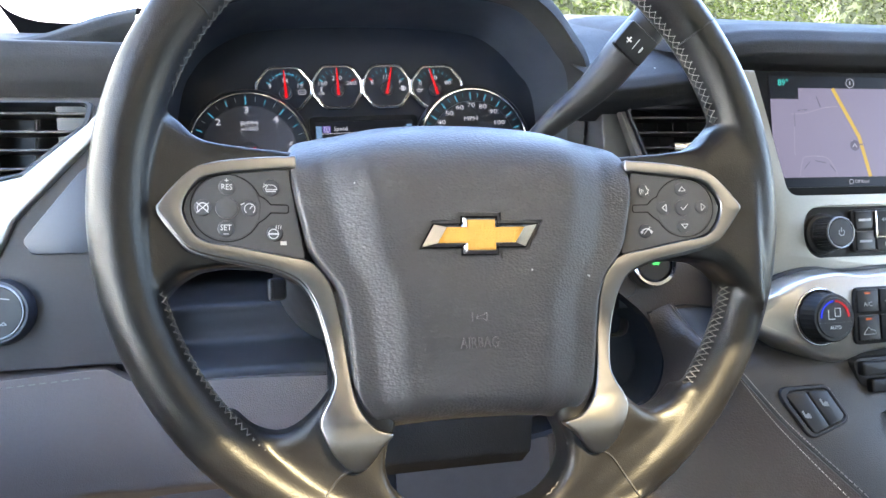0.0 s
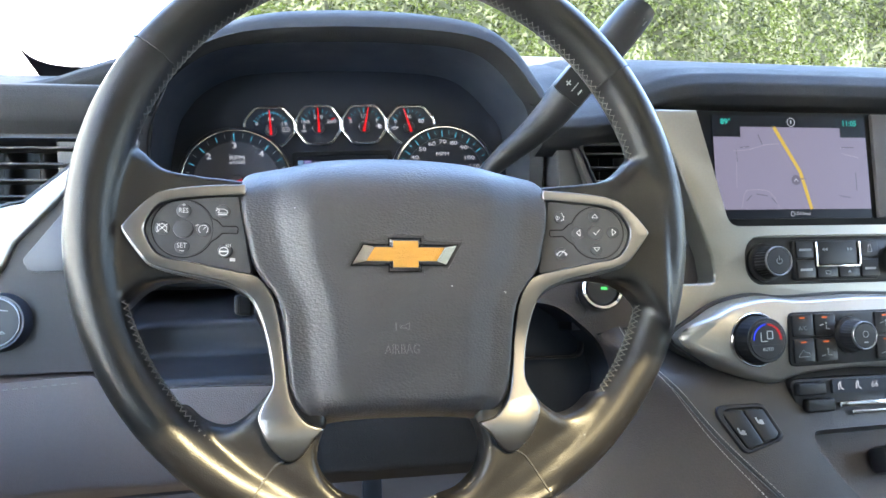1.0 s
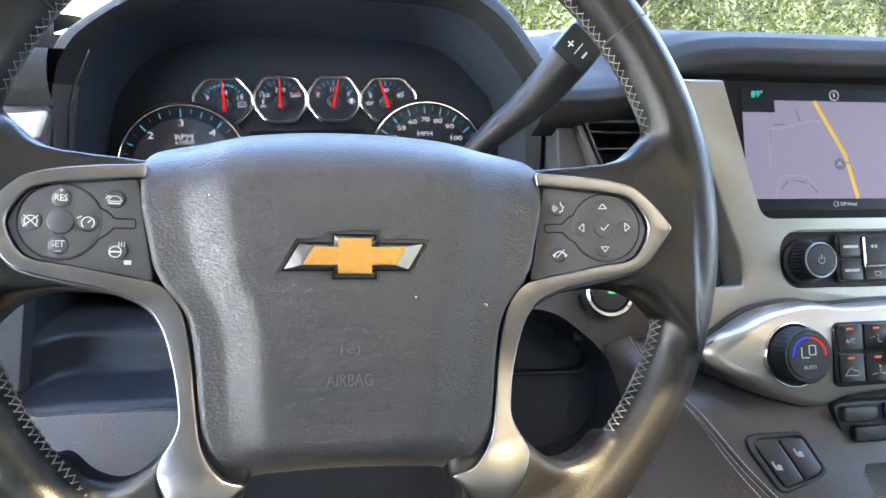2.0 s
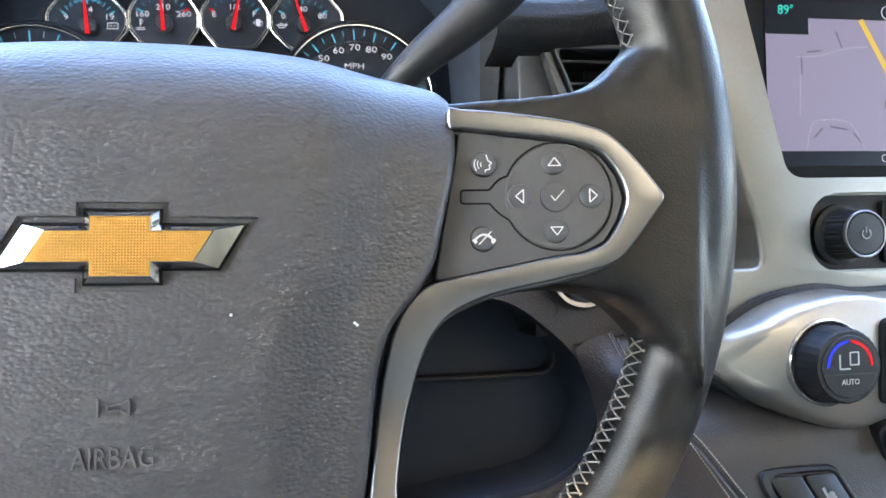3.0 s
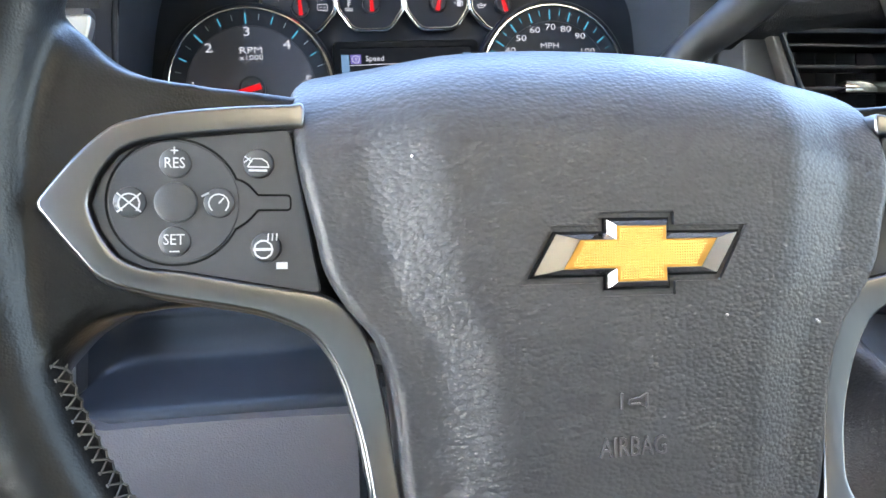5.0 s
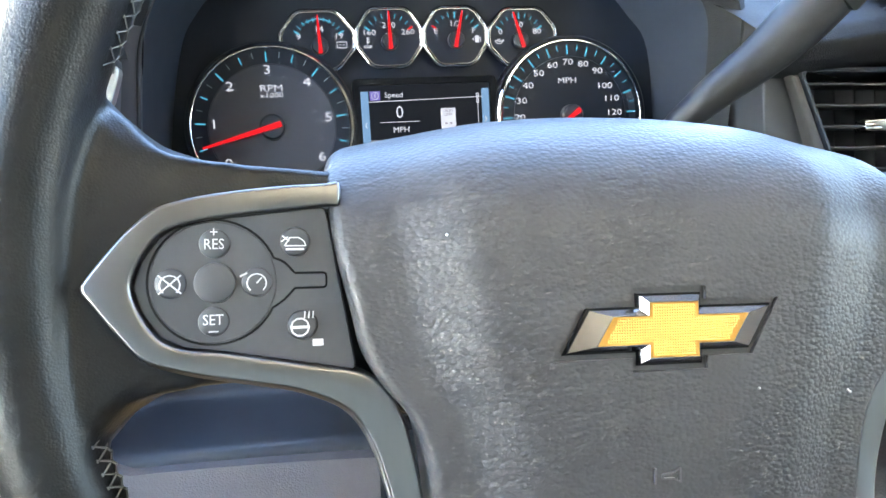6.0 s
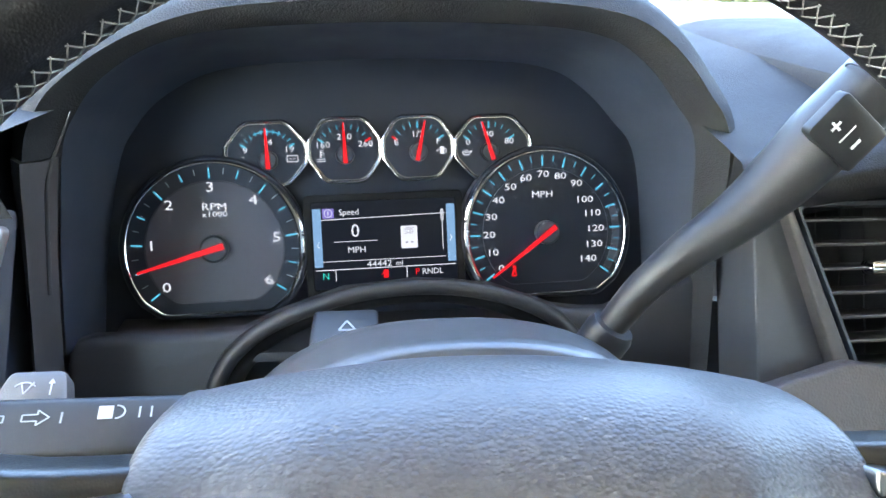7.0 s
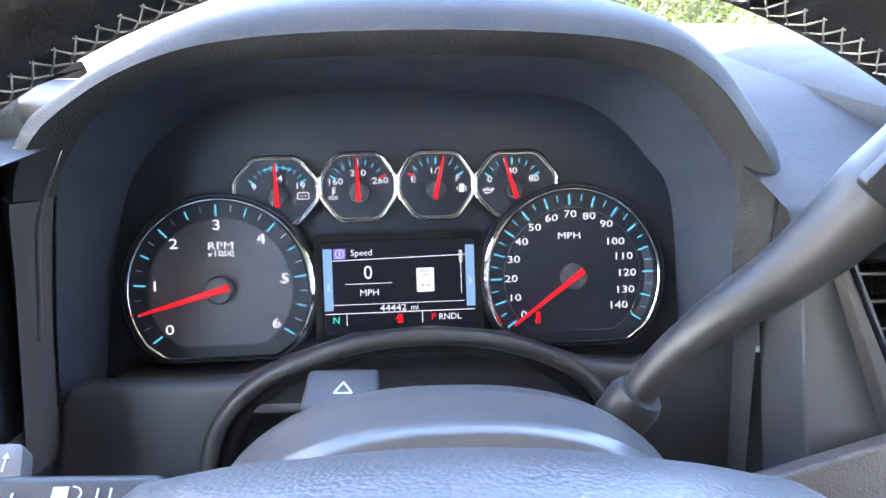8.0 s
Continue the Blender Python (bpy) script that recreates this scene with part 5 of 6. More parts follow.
part("shroud", sheet(shroud, 72, 120), GLOSS, column, smooth=50)
part("column_tube", tube([(0, 0.02, 1.262), (0, 0.10, 1.228)], 0.045, 24), DEEP, column)
hz = slope(-0.0432, 0.1825, 1.2650, 74)
haz = part("hazard_button", prism(rounded([(-0.0175, -0.0115), (0.0150, -0.0115), (0.0150, 0.013), (-0.0155, 0.013)], 0.003), -0.012, 0.006, 0.0022, 3), LEVER, column, "black hazard light button", m=hz)
part("triangle_mark", poly([(-0.0038, -0.0025), (0.0038, -0.0025), (0.0, 0.0040)], 0.0009, None, 0.006), SYMBOL, haz, "white triangle", smooth=0)
lever = part("tilt_lever", block(-0.0065, -0.008, -0.030, 0.0065, 0.008, 0.006, 0.003), KEY_BLACK, column, "small ribbed tilt lever", m=slope(-0.1075, 0.118, 1.194, 20))
part("lever_rib", block(-0.0055, -0.007, 0.005, -0.0025, 0.007, 0.008, 0.001), PANEL, lever, smooth=0)

# shift lever
shift = thing("shift_lever", pose(0, 0, 0), "black column shift lever with plus and minus buttons", "shift lever")
way = spline([(0.082, 0.182, 1.262), (0.096, 0.178, 1.286), (0.113, 0.174, 1.305), (0.135, 0.171, 1.324), (0.152, 0.169, 1.342), (0.168, 0.1665, 1.363), (0.190, 0.164, 1.390), (0.224, 0.160, 1.434)], 6, False)
rad = [lerp_table(i / (len(way) - 1), [(0, 0.0085), (0.2, 0.0098), (0.4, 0.0135), (0.55, 0.0165), (0.7, 0.0185), (0.95, 0.0180), (1.0, 0.0155)]) for i in range(len(way))]
part("stem", tube(way, rad, 24, flat=0.85), LEVER, shift, smooth=50)
part("collar", lathe([(0.0120, -0.012), (0.0122, 0.002), (0.0105, 0.006), (0.0, 0.007)], 28), LEVER, shift, m=look((0.082, 0.180, 1.262), (0.076, 0.183, 1.249)))
d = (way[-1] - way[-10]).normalized()
xa = (Vector((d.z, 0, -d.x))).normalized()
za = xa.cross(d)
if za.y > 0:
    za, xa = -za, -xa
pm = Matrix.Translation(Vector((0.1584, 0.1481, 1.3687)) + xa * 0.0065 + d * 0.0015 - za * 0.0016) @ Matrix((xa, d, za)).transposed().to_4x4()
swt = part("plus_minus_switch", prism(rounded([(-0.0142, -0.0112), (0.0142, -0.0112), (0.0142, 0.0112), (-0.0142, 0.0112)], 0.003), -0.004, 0.0022, 0.001), KEY_BLACK, shift, "black rocker with white plus and minus", m=pm)
bm = bar((-0.0090, -0.0015), (-0.0040, -0.0015), 0.0011, 0.0003, None, 0.0022)
bm = bar((-0.0065, -0.0040), (-0.0065, 0.0010), 0.0011, 0.0003, bm, 0.0022)
bm = bar((0.0, -0.005), (0.0, 0.004), 0.0006, 0.0003, bm, 0.0022)
bm = bar((0.0062, -0.0035), (0.0062, 0.0015), 0.0013, 0.0003, bm, 0.0022)
part("plus_minus_mark", bm, PRINT, swt, smooth=0)
end = Matrix.Translation(way[-1] - d * 0.014 + za * 0.0160) @ Matrix((xa, d, za)).transposed().to_4x4()
bm = bar((-0.006, 0.0), (0.002, 0.0), 0.0024, 0.0003, None, 0.0)
bm = bar((0.004, -0.003), (0.004, 0.003), 0.0008, 0.0003, bm, 0.0)
bm = bar((0.007, -0.002), (0.007, 0.003), 0.0008, 0.0003, bm, 0.0)
part("end_mark", bm, SYMBOL, shift, "pale symbol near the lever end", smooth=0, m=end)
part("cap_seam", tube([Vector((0.1826, 0.1585, 1.3820)) + 0.0178 * (math.cos(a * 0.2618) * xa + math.sin(a * 0.2618) * 0.87 * za) for a in range(24)], 0.0005, 6, True), DEEP, shift)

# indicator stalk
stalk = thing("indicator_stalk", slope(-0.160, 0.106, 1.270, 55), "black indicator and wiper stalk with white symbols", "stalk")
part("body", prism(rounded([(-0.046, -0.011), (0.065, -0.012), (0.065, 0.010), (-0.046, 0.012)], 0.005), -0.010, 0.004, 0.003, 3), LEVER, stalk)
tab = part("wiper_tab", prism(rounded([(-0.010, 0.006), (0.019, 0.006), (0.0155, 0.0225), (-0.004, 0.0225)], 0.004), -0.006, 0.002, 0.002), PANEL, stalk, "grey wiper switch tab")
bm = arc(-0.002, 0.012, 0.006, 40, 140, 0.0006, bm=None, z=0.002)
bm = bar((-0.002, 0.012), (-0.004, 0.018), 0.0006, 0.0003, bm, 0.002)
bm = bar((-0.002, 0.012), (0.002, 0.018), 0.0006, 0.0003, bm, 0.002)
bm = bar((0.010, 0.011), (0.010, 0.018), 0.0007, 0.0003, bm, 0.002)
bm = prism([(0.0085, 0.017), (0.0115, 0.017), (0.010, 0.0195)], 0.002, 0.0023, bm=bm)
part("wiper_mark", bm, SYMBOL, tab, smooth=0, m=pose(0.0040, 0.004, 0) @ Matrix.Diagonal((0.75, 0.75, 1, 1)))
bm = None
for s, x in ((-1, -0.004), (1, 0.008)):
    bm = poly([(x + s * 0.006, 0.001), (x + s * 0.002, 0.0045), (x + s * 0.002, 0.0025), (x - s * 0.003, 0.0025), (x - s * 0.003, -0.0005), (x + s * 0.002, -0.0005), (x + s * 0.002, -0.0025)], 0.0005, bm, 0.004)
bm = bar((0.018, -0.002), (0.018, 0.003), 0.0006, 0.0003, bm, 0.004)
bm = arc(0.036, 0.002, 0.003, -90, 90, 0.0006, bm=bm, z=0.004)
bm = prism(rect(0.030, -0.001, 0.035, 0.005), 0.004, 0.0043, bm=bm)
bm = bar((0.044, -0.001), (0.044, 0.004), 0.0006, 0.0003, bm, 0.004)
bm = bar((0.048, -0.001), (0.048, 0.004), 0.0006, 0.0003, bm, 0.004)
part("signal_mark", bm, SYMBOL, stalk, "white arrows and lamp symbols", smooth=0, m=pose(0.0, 0.002, 0) @ Matrix.Diagonal((1.0, 0.8, 1, 1)))


# ---- air vents ----
def vent(name, m, outline, depth, slats, vanes, frame_mat, label, tab_at=None):
    top = thing(name, m, label, "air vent", "air vents in the dashboard")
    inner = rounded(outline, 0.004, 4)
    c = sum((Vector(p) for p in inner), Vector((0, 0))) / len(inner)
    x0, x1 = min(p[0] for p in inner), max(p[0] for p in inner)
    y0, y1 = min(p[1] for p in inner), max(p[1] for p in inner)
    outer = [Vector(p) + (Vector(p) - c).normalized() * 0.0045 for p in inner]
    part("vent_frame", ring(outer, inner, -depth, 0.003, bevel=0.001), frame_mat, top, "frame round the louvres")
    part("duct", prism(outer, -depth - 0.002, -depth), DEEP, top, smooth=0)

    def span(y):
        xs = []
        for p, q in zip(inner, inner[1:] + inner[:1]):
            if (p[1] - y) * (q[1] - y) < 0:
                xs.append(p[0] + (q[0] - p[0]) * (y - p[1]) / (q[1] - p[1]))
        return (min(xs), max(xs)) if len(xs) > 1 else None

    for i in range(slats):
        y = y0 + (y1 - y0) * (i + 0.5) / slats
        s = span(y)
        if s:
            slat = part("slat", block(s[0], -0.0011, -0.011, s[1], 0.0011, 0.011, 0.0008, segs=2), KEY_BLACK, top, m=pose(0, y, -0.010, 3, 0, 0))
            # paler bead: the highlight along the front edge is put into the colour
            part("slat_highlight", tube([(s[0], 0, 0.0112), (s[1], 0, 0.0112)], 0.0010, 8), PANEL, slat, "grey front edge, paler to stand for its highlight")
    for i in range(vanes):
        x = x0 + (x1 - x0) * (i + 0.5) / vanes
        part("vane", block(-0.0007, y0, -0.010, 0.0007, y1, 0.010), GLOSS, top, m=pose(x, 0, -depth * 0.72, 0, 20, 0), smooth=0)
    if tab_at:
        part("tab", block(tab_at[0] - 0.019, tab_at[1] - 0.0042, -0.006, tab_at[0] + 0.019, tab_at[1] + 0.0042, 0.006, 0.0025), CHROME, top, "small chrome louvre tab")
    return top


vent("air_vent", LEFT, [(-0.47, 0.066), (-0.30, 0.0655), (-0.282, 0.069), (-0.240, 0.104), (-0.236, 0.119), (-0.47, 0.119)], 0.05, 4, 8, DARK, "black louvred air vent above a silver band")
RV = slope(0, 0.235, 1.311, 18)
vent("air_vent", RV, [(0.207, -0.002), (0.296, -0.002), (0.303, -0.045), (0.296, -0.1115), (0.250, -0.1115)], 0.05, 8, 6, DARK, "black louvred air vent beside the instrument hood", (0.267, -0.0366))
# housing between hood and vent
pod_box = thing("vent_housing", RV, "grey plastic housing between hood and vent", "dash housing")
part("housing", prism(rounded([(0.184, 0.000), (0.207, 0.000), (0.2075, -0.004), (0.249, -0.122), (0.188, -0.150), (0.186, -0.12)], 0.003), -0.05, -0.006, 0.004, 3), POD, pod_box)
part("edge_strip", prism([(0.1985, -0.004), (0.2035, -0.004), (0.2485, -0.120), (0.236, -0.122)], -0.012, 0.003, 0.002, 3), PANEL, pod_box, "lighter edge strip")
part("base_fill", prism([(0.188, -0.118), (0.30, -0.118), (0.30, -0.18), (0.19, -0.18)], -0.05, -0.004, 0.002), POD, pod_box)

# ---- centre stack ----
STACK = slope(0, 0.195, 1.345, 18)
stack = thing("centre_stack", STACK, "silver centre stack fascia with rounded openings", "centre stack")
fascia = [(0.258, 0.003), (0.61, 0.003), (0.585, -0.150), (0.57, -0.195), (0.30, -0.195), (0.268, -0.215), (0.270, -0.160), (0.312, -0.160), (0.309, -0.135), (0.283, -0.055)]
recess_o = rounded([(0.299, 0.02), (0.577, 0.02), (0.548, -0.108), (0.330, -0.108)], [0.004, 0.004, 0.014, 0.014], 6)
radio_o = rounded([(0.343, -0.117), (0.546, -0.117), (0.546, -0.164), (0.343, -0.164)], 0.022, 8)
bm = carved(prism(rounded(fascia, 0.006), -0.03, 0.0, 0.003, 3), [prism(recess_o, -0.012, 0.05), prism(radio_o, -0.010, 0.05)])
part("fascia", bm, FASCIA, stack, "warm satin silver fascia", smooth=40)

part("pad_edge", tube(spline([(0.236, 0.0360, -0.002), (0.252, 0.0290, 0.0), (0.2786, 0.0184, 0.002), (0.2983, -0.0014, 0.004), (0.3060, -0.0280, 0.004)], 6, False), 0.0019, 8), FASCIA, stack, "raised silver edge curving over the vent", m=STACK.inverted() @ RV)

screen = thing("touchscreen", STACK @ pose(0, 0, -0.010), "lit navigation touchscreen in a black bezel", "screen")
part("bezel", prism([p * 1.0 for p in rounded([(0.300, 0.005), (0.576, 0.005), (0.547, -0.107), (0.331, -0.107)], [0.003, 0.003, 0.013, 0.013], 6)], -0.004, 0.0, 0.0005), MATT_BLACK, screen)
SX0, SX1, SY1, SY0 = 0.3245, 0.4905, 0.0, -0.1
disp = part("display", prism(rect(SX0, SY0, SX1, SY1), 0.0, 0.0008), LCD, screen, "lit map display", smooth=0)
z = 0.0008
part("map_field", prism([(SX0, -0.091), (SX1, -0.091), (SX1, -0.020), (0.462, -0.020), (0.462, -0.0105), (0.3535, -0.0105), (0.3535, -0.0205), (SX0, -0.0205)], z, z + 0.0001), MAP, disp, smooth=0)
z += 0.0001
bm = None
for pts in (spline([(0.350, -0.090), (0.354, -0.075), (0.362, -0.072), (0.380, -0.074), (0.390, -0.090)], 5, False), spline([(0.345, -0.034), (0.360, -0.033), (0.380, -0.028), (0.394, -0.027)], 5, False),
            [Vector((0.346, -0.070)), Vector((0.348, -0.034))], [Vector((0.462, -0.036)), Vector((0.480, -0.040))]):
    bm = poly([tuple(p) for p in pts], 0.0009, bm, z, False, 0.00005)
part("street", bm, MAP_LINE, disp, smooth=0)["kind"] = "stuff"
bm = None
for x, y, dx, dy in ((0.348, -0.045, 0.0, 0.012), (0.372, -0.018, 0.004, -0.010), (0.355, -0.083, 0.006, 0.006), (0.366, -0.076, 0.012, -0.002), (0.382, -0.080, 0.006, -0.006), (0.462, -0.030, 0.014, 0.0), (0.476, -0.055, 0.0, -0.018), (0.456, -0.078, 0.012, -0.002), (0.352, -0.031, 0.010, 0.001)):
    bm = bar((x, y), (x + dx, y + dy), 0.0012, 0.00005, bm, z)
part("street_name", bm, MAP_TEXT, disp, "illegible street names as thin bars", smooth=0)["kind"] = "stuff"
part("route", bar((0.3895, -0.0105), (0.4150, -0.055), 0.0036, 0.00008, bar((0.4150, -0.055), (0.4245, -0.091), 0.0036, 0.00008, None, z), z), ROUTE, disp, "yellow route line", smooth=0)
bm = prism(disc(0.4095, -0.0625, 0.0050, 24), z + 0.0001, z + 0.0002)
bm = bar((0.413, -0.0615), (0.420, -0.0615), 0.0012, 0.0001, bm, z + 0.0001)
mk = part("position_mark", bm, MAP_TEXT, disp, "round position marker", smooth=0)
part("marker_arrow", poly([(0.4075, -0.0640), (0.4095, -0.0610), (0.4115, -0.0640)], 0.0008, None, z + 0.0002, False, 0.0001), WHITE, disp, smooth=0)
part("temperature_reading", letters("89\u00b0", 0.0080, 0.3385, -0.0060, z, 0.0001, bold=0.0001), TEAL, disp, "teal figures", smooth=0)
part("clock_reading", letters("11:05", 0.0076, 0.4730, -0.0060, z, 0.0001, bold=0.0001), TEAL, disp, "teal figures", smooth=0)
bm = arc(0.4085, -0.0055, 0.0042, 0, 360, 0.0005, bm=None, z=z)
bm = bar((0.4085, -0.0070), (0.4085, -0.0035), 0.0012, 0.0001, bm, z)
bm = letters("Off Road", 0.0042, 0.4150, -0.0955, z, 0.0001, bm)
bm = arc(0.4035, -0.0955, 0.0022, 0, 360, 0.0004, bm=bm, z=z)
part("status_text", bm, WHITE, disp, smooth=0)["kind"] = "stuff"
part("side_strip", prism(rect(0.4965, -0.100, 0.560, 0.003), 0.0, 0.004, 0.0008), PANEL, screen, "grey strip beside the display")


def knob(parent, x, y, r, h, face, label, ribs=30, z=0.0, cap=SATIN):
    k = part("knob", lathe([(r * 1.28, z), (r * 1.26, z + 0.003), (r * 1.08, z + 0.004), (r * 1.0, z + 0.006), (r * 0.97, z + h - 0.001), (r * 0.90, z + h), (0.0, z + h)], 90, x=x, y=y, ribs=ribs, rib_depth=0.0006, rib_from=3), KEY_BLACK, parent, label)
    part("knob_ring", ring(disc(x, y, r * 0.95), disc(x, y, r * 0.86), z + h - 0.001, z + h + 0.0012, bevel=0.0004), cap, k, "thin chrome ring")
    part("knob_face", lathe([(r * 0.86, z + h), (r * 0.80, z + h + 0.0008), (0.0, z + h + 0.0012)], 40, x=x, y=y), face, k)
    return k


radio = thing("radio_controls", STACK @ pose(0.004, 0, -0.010), "black radio control strip with knobs and buttons", "radio")
part("panel", prism([p * 1.0 for p in rounded([(0.340, -0.118), (0.541, -0.118), (0.541, -0.163), (0.340, -0.163)], 0.021, 8)], -0.004, 0.002, 0.001), KEY_BLACK, radio)
kn = knob(radio, 0.3640, -0.142, 0.0145, 0.022, KEY_BLACK, "ribbed black volume knob", z=0.002)
bm = arc(0.3640, -0.142, 0.0028, -230, 50, 0.0006, bm=None, z=0.0253)
bm = bar((0.3640, -0.1415), (0.3640, -0.138), 0.0006, 0.0003, bm, 0.0253)
part("power_mark", bm, SYMBOL, kn, smooth=0)
knob(radio, 0.5125, -0.142, 0.0145, 0.022, KEY_BLACK, "ribbed black tuning knob", z=0.002)
blk = part("button_block", prism(rounded([(0.392, -0.121), (0.486, -0.121), (0.486, -0.160), (0.392, -0.160)], 0.005), 0.0, 0.006, 0.001), KEY_BLACK, radio, "black key block")
for x0, y0, x1, y1 in ((0.395, -0.139, 0.414, -0.123), (0.395, -0.158, 0.414, -0.141), (0.4645, -0.139, 0.484, -0.123), (0.4645, -0.158, 0.484, -0.141), (0.4165, -0.158, 0.438, -0.148), (0.440, -0.158, 0.462, -0.148), (0.418, -0.1455, 0.4605, -0.123)):
    part("key", prism(rect(x0, y0, x1, y1, 0.0015, 3), 0.005, 0.0078, 0.0006), KEY_BLACK, blk)
bm = bar((0.398, -0.131), (0.411, -0.131), 0.0022, 0.0002, None, 0.0078)
bm = bar((0.398, -0.150), (0.411, -0.150), 0.0022, 0.0002, bm, 0.0078)
bm = bar((0.468, -0.150), (0.480, -0.150), 0.0022, 0.0002, bm, 0.0078)
for s, x in ((-1, 0.4275), (1, 0.4510)):
    for d in (0, 0.0032):
        bm = prism([(x + s * (0.0018 + d), -0.131), (x - s * (0.001 - d), -0.1292), (x - s * (0.001 - d), -0.1328)], 0.0078, 0.0080, bm=bm)
bm = poly([(0.425, -0.1545), (0.430, -0.1545), (0.430, -0.1515), (0.425, -0.1515)], 0.0005, bm, 0.0078)
bm = prism([(0.449, -0.1535), (0.453, -0.1535), (0.451, -0.1510)], 0.0078, 0.0080, bm=bm)
bm = poly([(0.472, -0.134), (0.477, -0.134), (0.4755, -0.127), (0.4735, -0.127)], 0.0005, bm, 0.0078)
part("key_mark", bm, SYMBOL, blk, "pale key lettering as bars", smooth=0)
for x, y0, y1 in ((0.4155, -0.147, -0.1235), (0.4625, -0.146, -0.1235)):
    part("chrome_divider", block(x - 0.0011, y0, 0.004, x + 0.0011, y1, 0.0095, 0.0006), CHROME, blk)
part("chrome_divider", block(0.4155, -0.1478, 0.004, 0.4625, -0.1460, 0.0085, 0.0005), CHROME, blk)

# climate panel: bulging silver housing with knobs
CLIM = slope(0, 0.175, 1.345, 18)
clim = thing("climate_controls", CLIM, "bulging silver climate panel with black knobs and keys", "climate controls")
outline = [(0.262, -0.2025), (0.285, -0.186), (0.310, -0.173), (0.345, -0.167), (0.376, -0.170), (0.440, -0.168), (0.503, -0.170), (0.535, -0.167), (0.570, -0.173), (0.595, -0.186), (0.618, -0.2025), (0.595, -0.222), (0.570, -0.238), (0.535, -0.247),
           (0.503, -0.240), (0.440, -0.236), (0.376, -0.240), (0.345, -0.247), (0.310, -0.236), (0.285, -0.221)]
bm = bmesh.new()
ol = spline(outline, 4)
cx = Vector((0.440, -0.204))
levels = [(1.0, -0.030), (1.0, -0.012), (0.985, -0.004), (0.95, 0.004), (0.90, 0.008), (0.84, 0.010)]
rows = []
for s, zz in levels:
    rows.append([bm.verts.new((cx.x + (p.x - cx.x) * (1 - (1 - s) * 0.5), cx.y + (p.y - cx.y) * s, zz - (0.012 if abs(p.x - cx.x) > 0.155 and zz > 0 else 0.0) * min(1.0, (abs(p.x - cx.x) - 0.155) / 0.02 if abs(p.x - cx.x) > 0.155 else 0))) for p in ol])
for a, b in zip(rows, rows[1:]):
    for i in range(len(ol)):
        bm.faces.new((a[i], a[(i + 1) % len(ol)], b[(i + 1) % len(ol)], b[i]))
bm.faces.new(rows[-1])
bmesh.ops.recalc_face_normals(bm, faces=bm.faces[:])
part("housing", bm, SILVER, clim, "curved satin silver housing", smooth=60)
part("dark_gap", prism([Vector((cx.x + (p.x - cx.x) * 1.02, cx.y + (p.y - cx.y) * 1.08)) for p in ol], -0.032, -0.014), DEEP, clim, smooth=0)
tk = part("temperature_knob", lathe([(0.0236, 0.006), (0.0234, 0.011), (0.0220, 0.0125), (0.0210, 0.012), (0.0206, 0.013), (0.0198, 0.026), (0.0186, 0.0275), (0.0, 0.0275)], 96, x=0.3285, y=-0.2055, ribs=32, rib_depth=0.0005, rib_from=4), KEY_BLACK, clim, "large black temperature knob")
part("knob_ring", ring(disc(0.3285, -0.2055, 0.0238, 56), disc(0.3285, -0.2055, 0.0222, 56), 0.008, 0.0128, bevel=0.0006), CHROME, tk, "thin chrome ring")
part("knob_face", prism(disc(0.3285, -0.2055, 0.0165, 48), 0.027, 0.0282, 0.0004, 1), KEY_BLACK, tk)
part("cold_arc", arc(0.3285, -0.2050, 0.0128, 94, 182, 0.0015, 0.0003, None, 0.0282), BLUE, tk, "lit blue arc", smooth=0)
part("hot_arc", arc(0.3285, -0.2050, 0.0128, 86, -2, 0.0015, 0.0003, None, 0.0282), RED, tk, "lit red arc", smooth=0)
bm = letters("AUTO", 0.0042, 0.3285, -0.2135, 0.0282, 0.0002, wide=0.9)
bm = bar((0.3225, -0.2065), (0.3285, -0.2065), 0.0008, 0.0002, bm, 0.0282)
bm = bar((0.3225, -0.2065), (0.3225, -0.199), 0.0008, 0.0002, bm, 0.0282)
bm = poly([(0.3285, -0.2045), (0.3335, -0.2045), (0.3335, -0.198), (0.3285, -0.198)], 0.0007, bm, 0.0282)
part("knob_mark", bm, PRINT, tk, "pale AUTO lettering", smooth=0)
part("split_line", bar((0.3130, -0.2095), (0.3440, -0.2095), 0.0006, 0.0003, None, 0.0282), DEEP, tk, smooth=0)
pan = part("key_panel", prism(rounded([(0.362, -0.183), (0.491, -0.183), (0.491, -0.229), (0.360, -0.231)], 0.006), 0.0, 0.0125, 0.001), KEY_BLACK, clim, "black key panel")
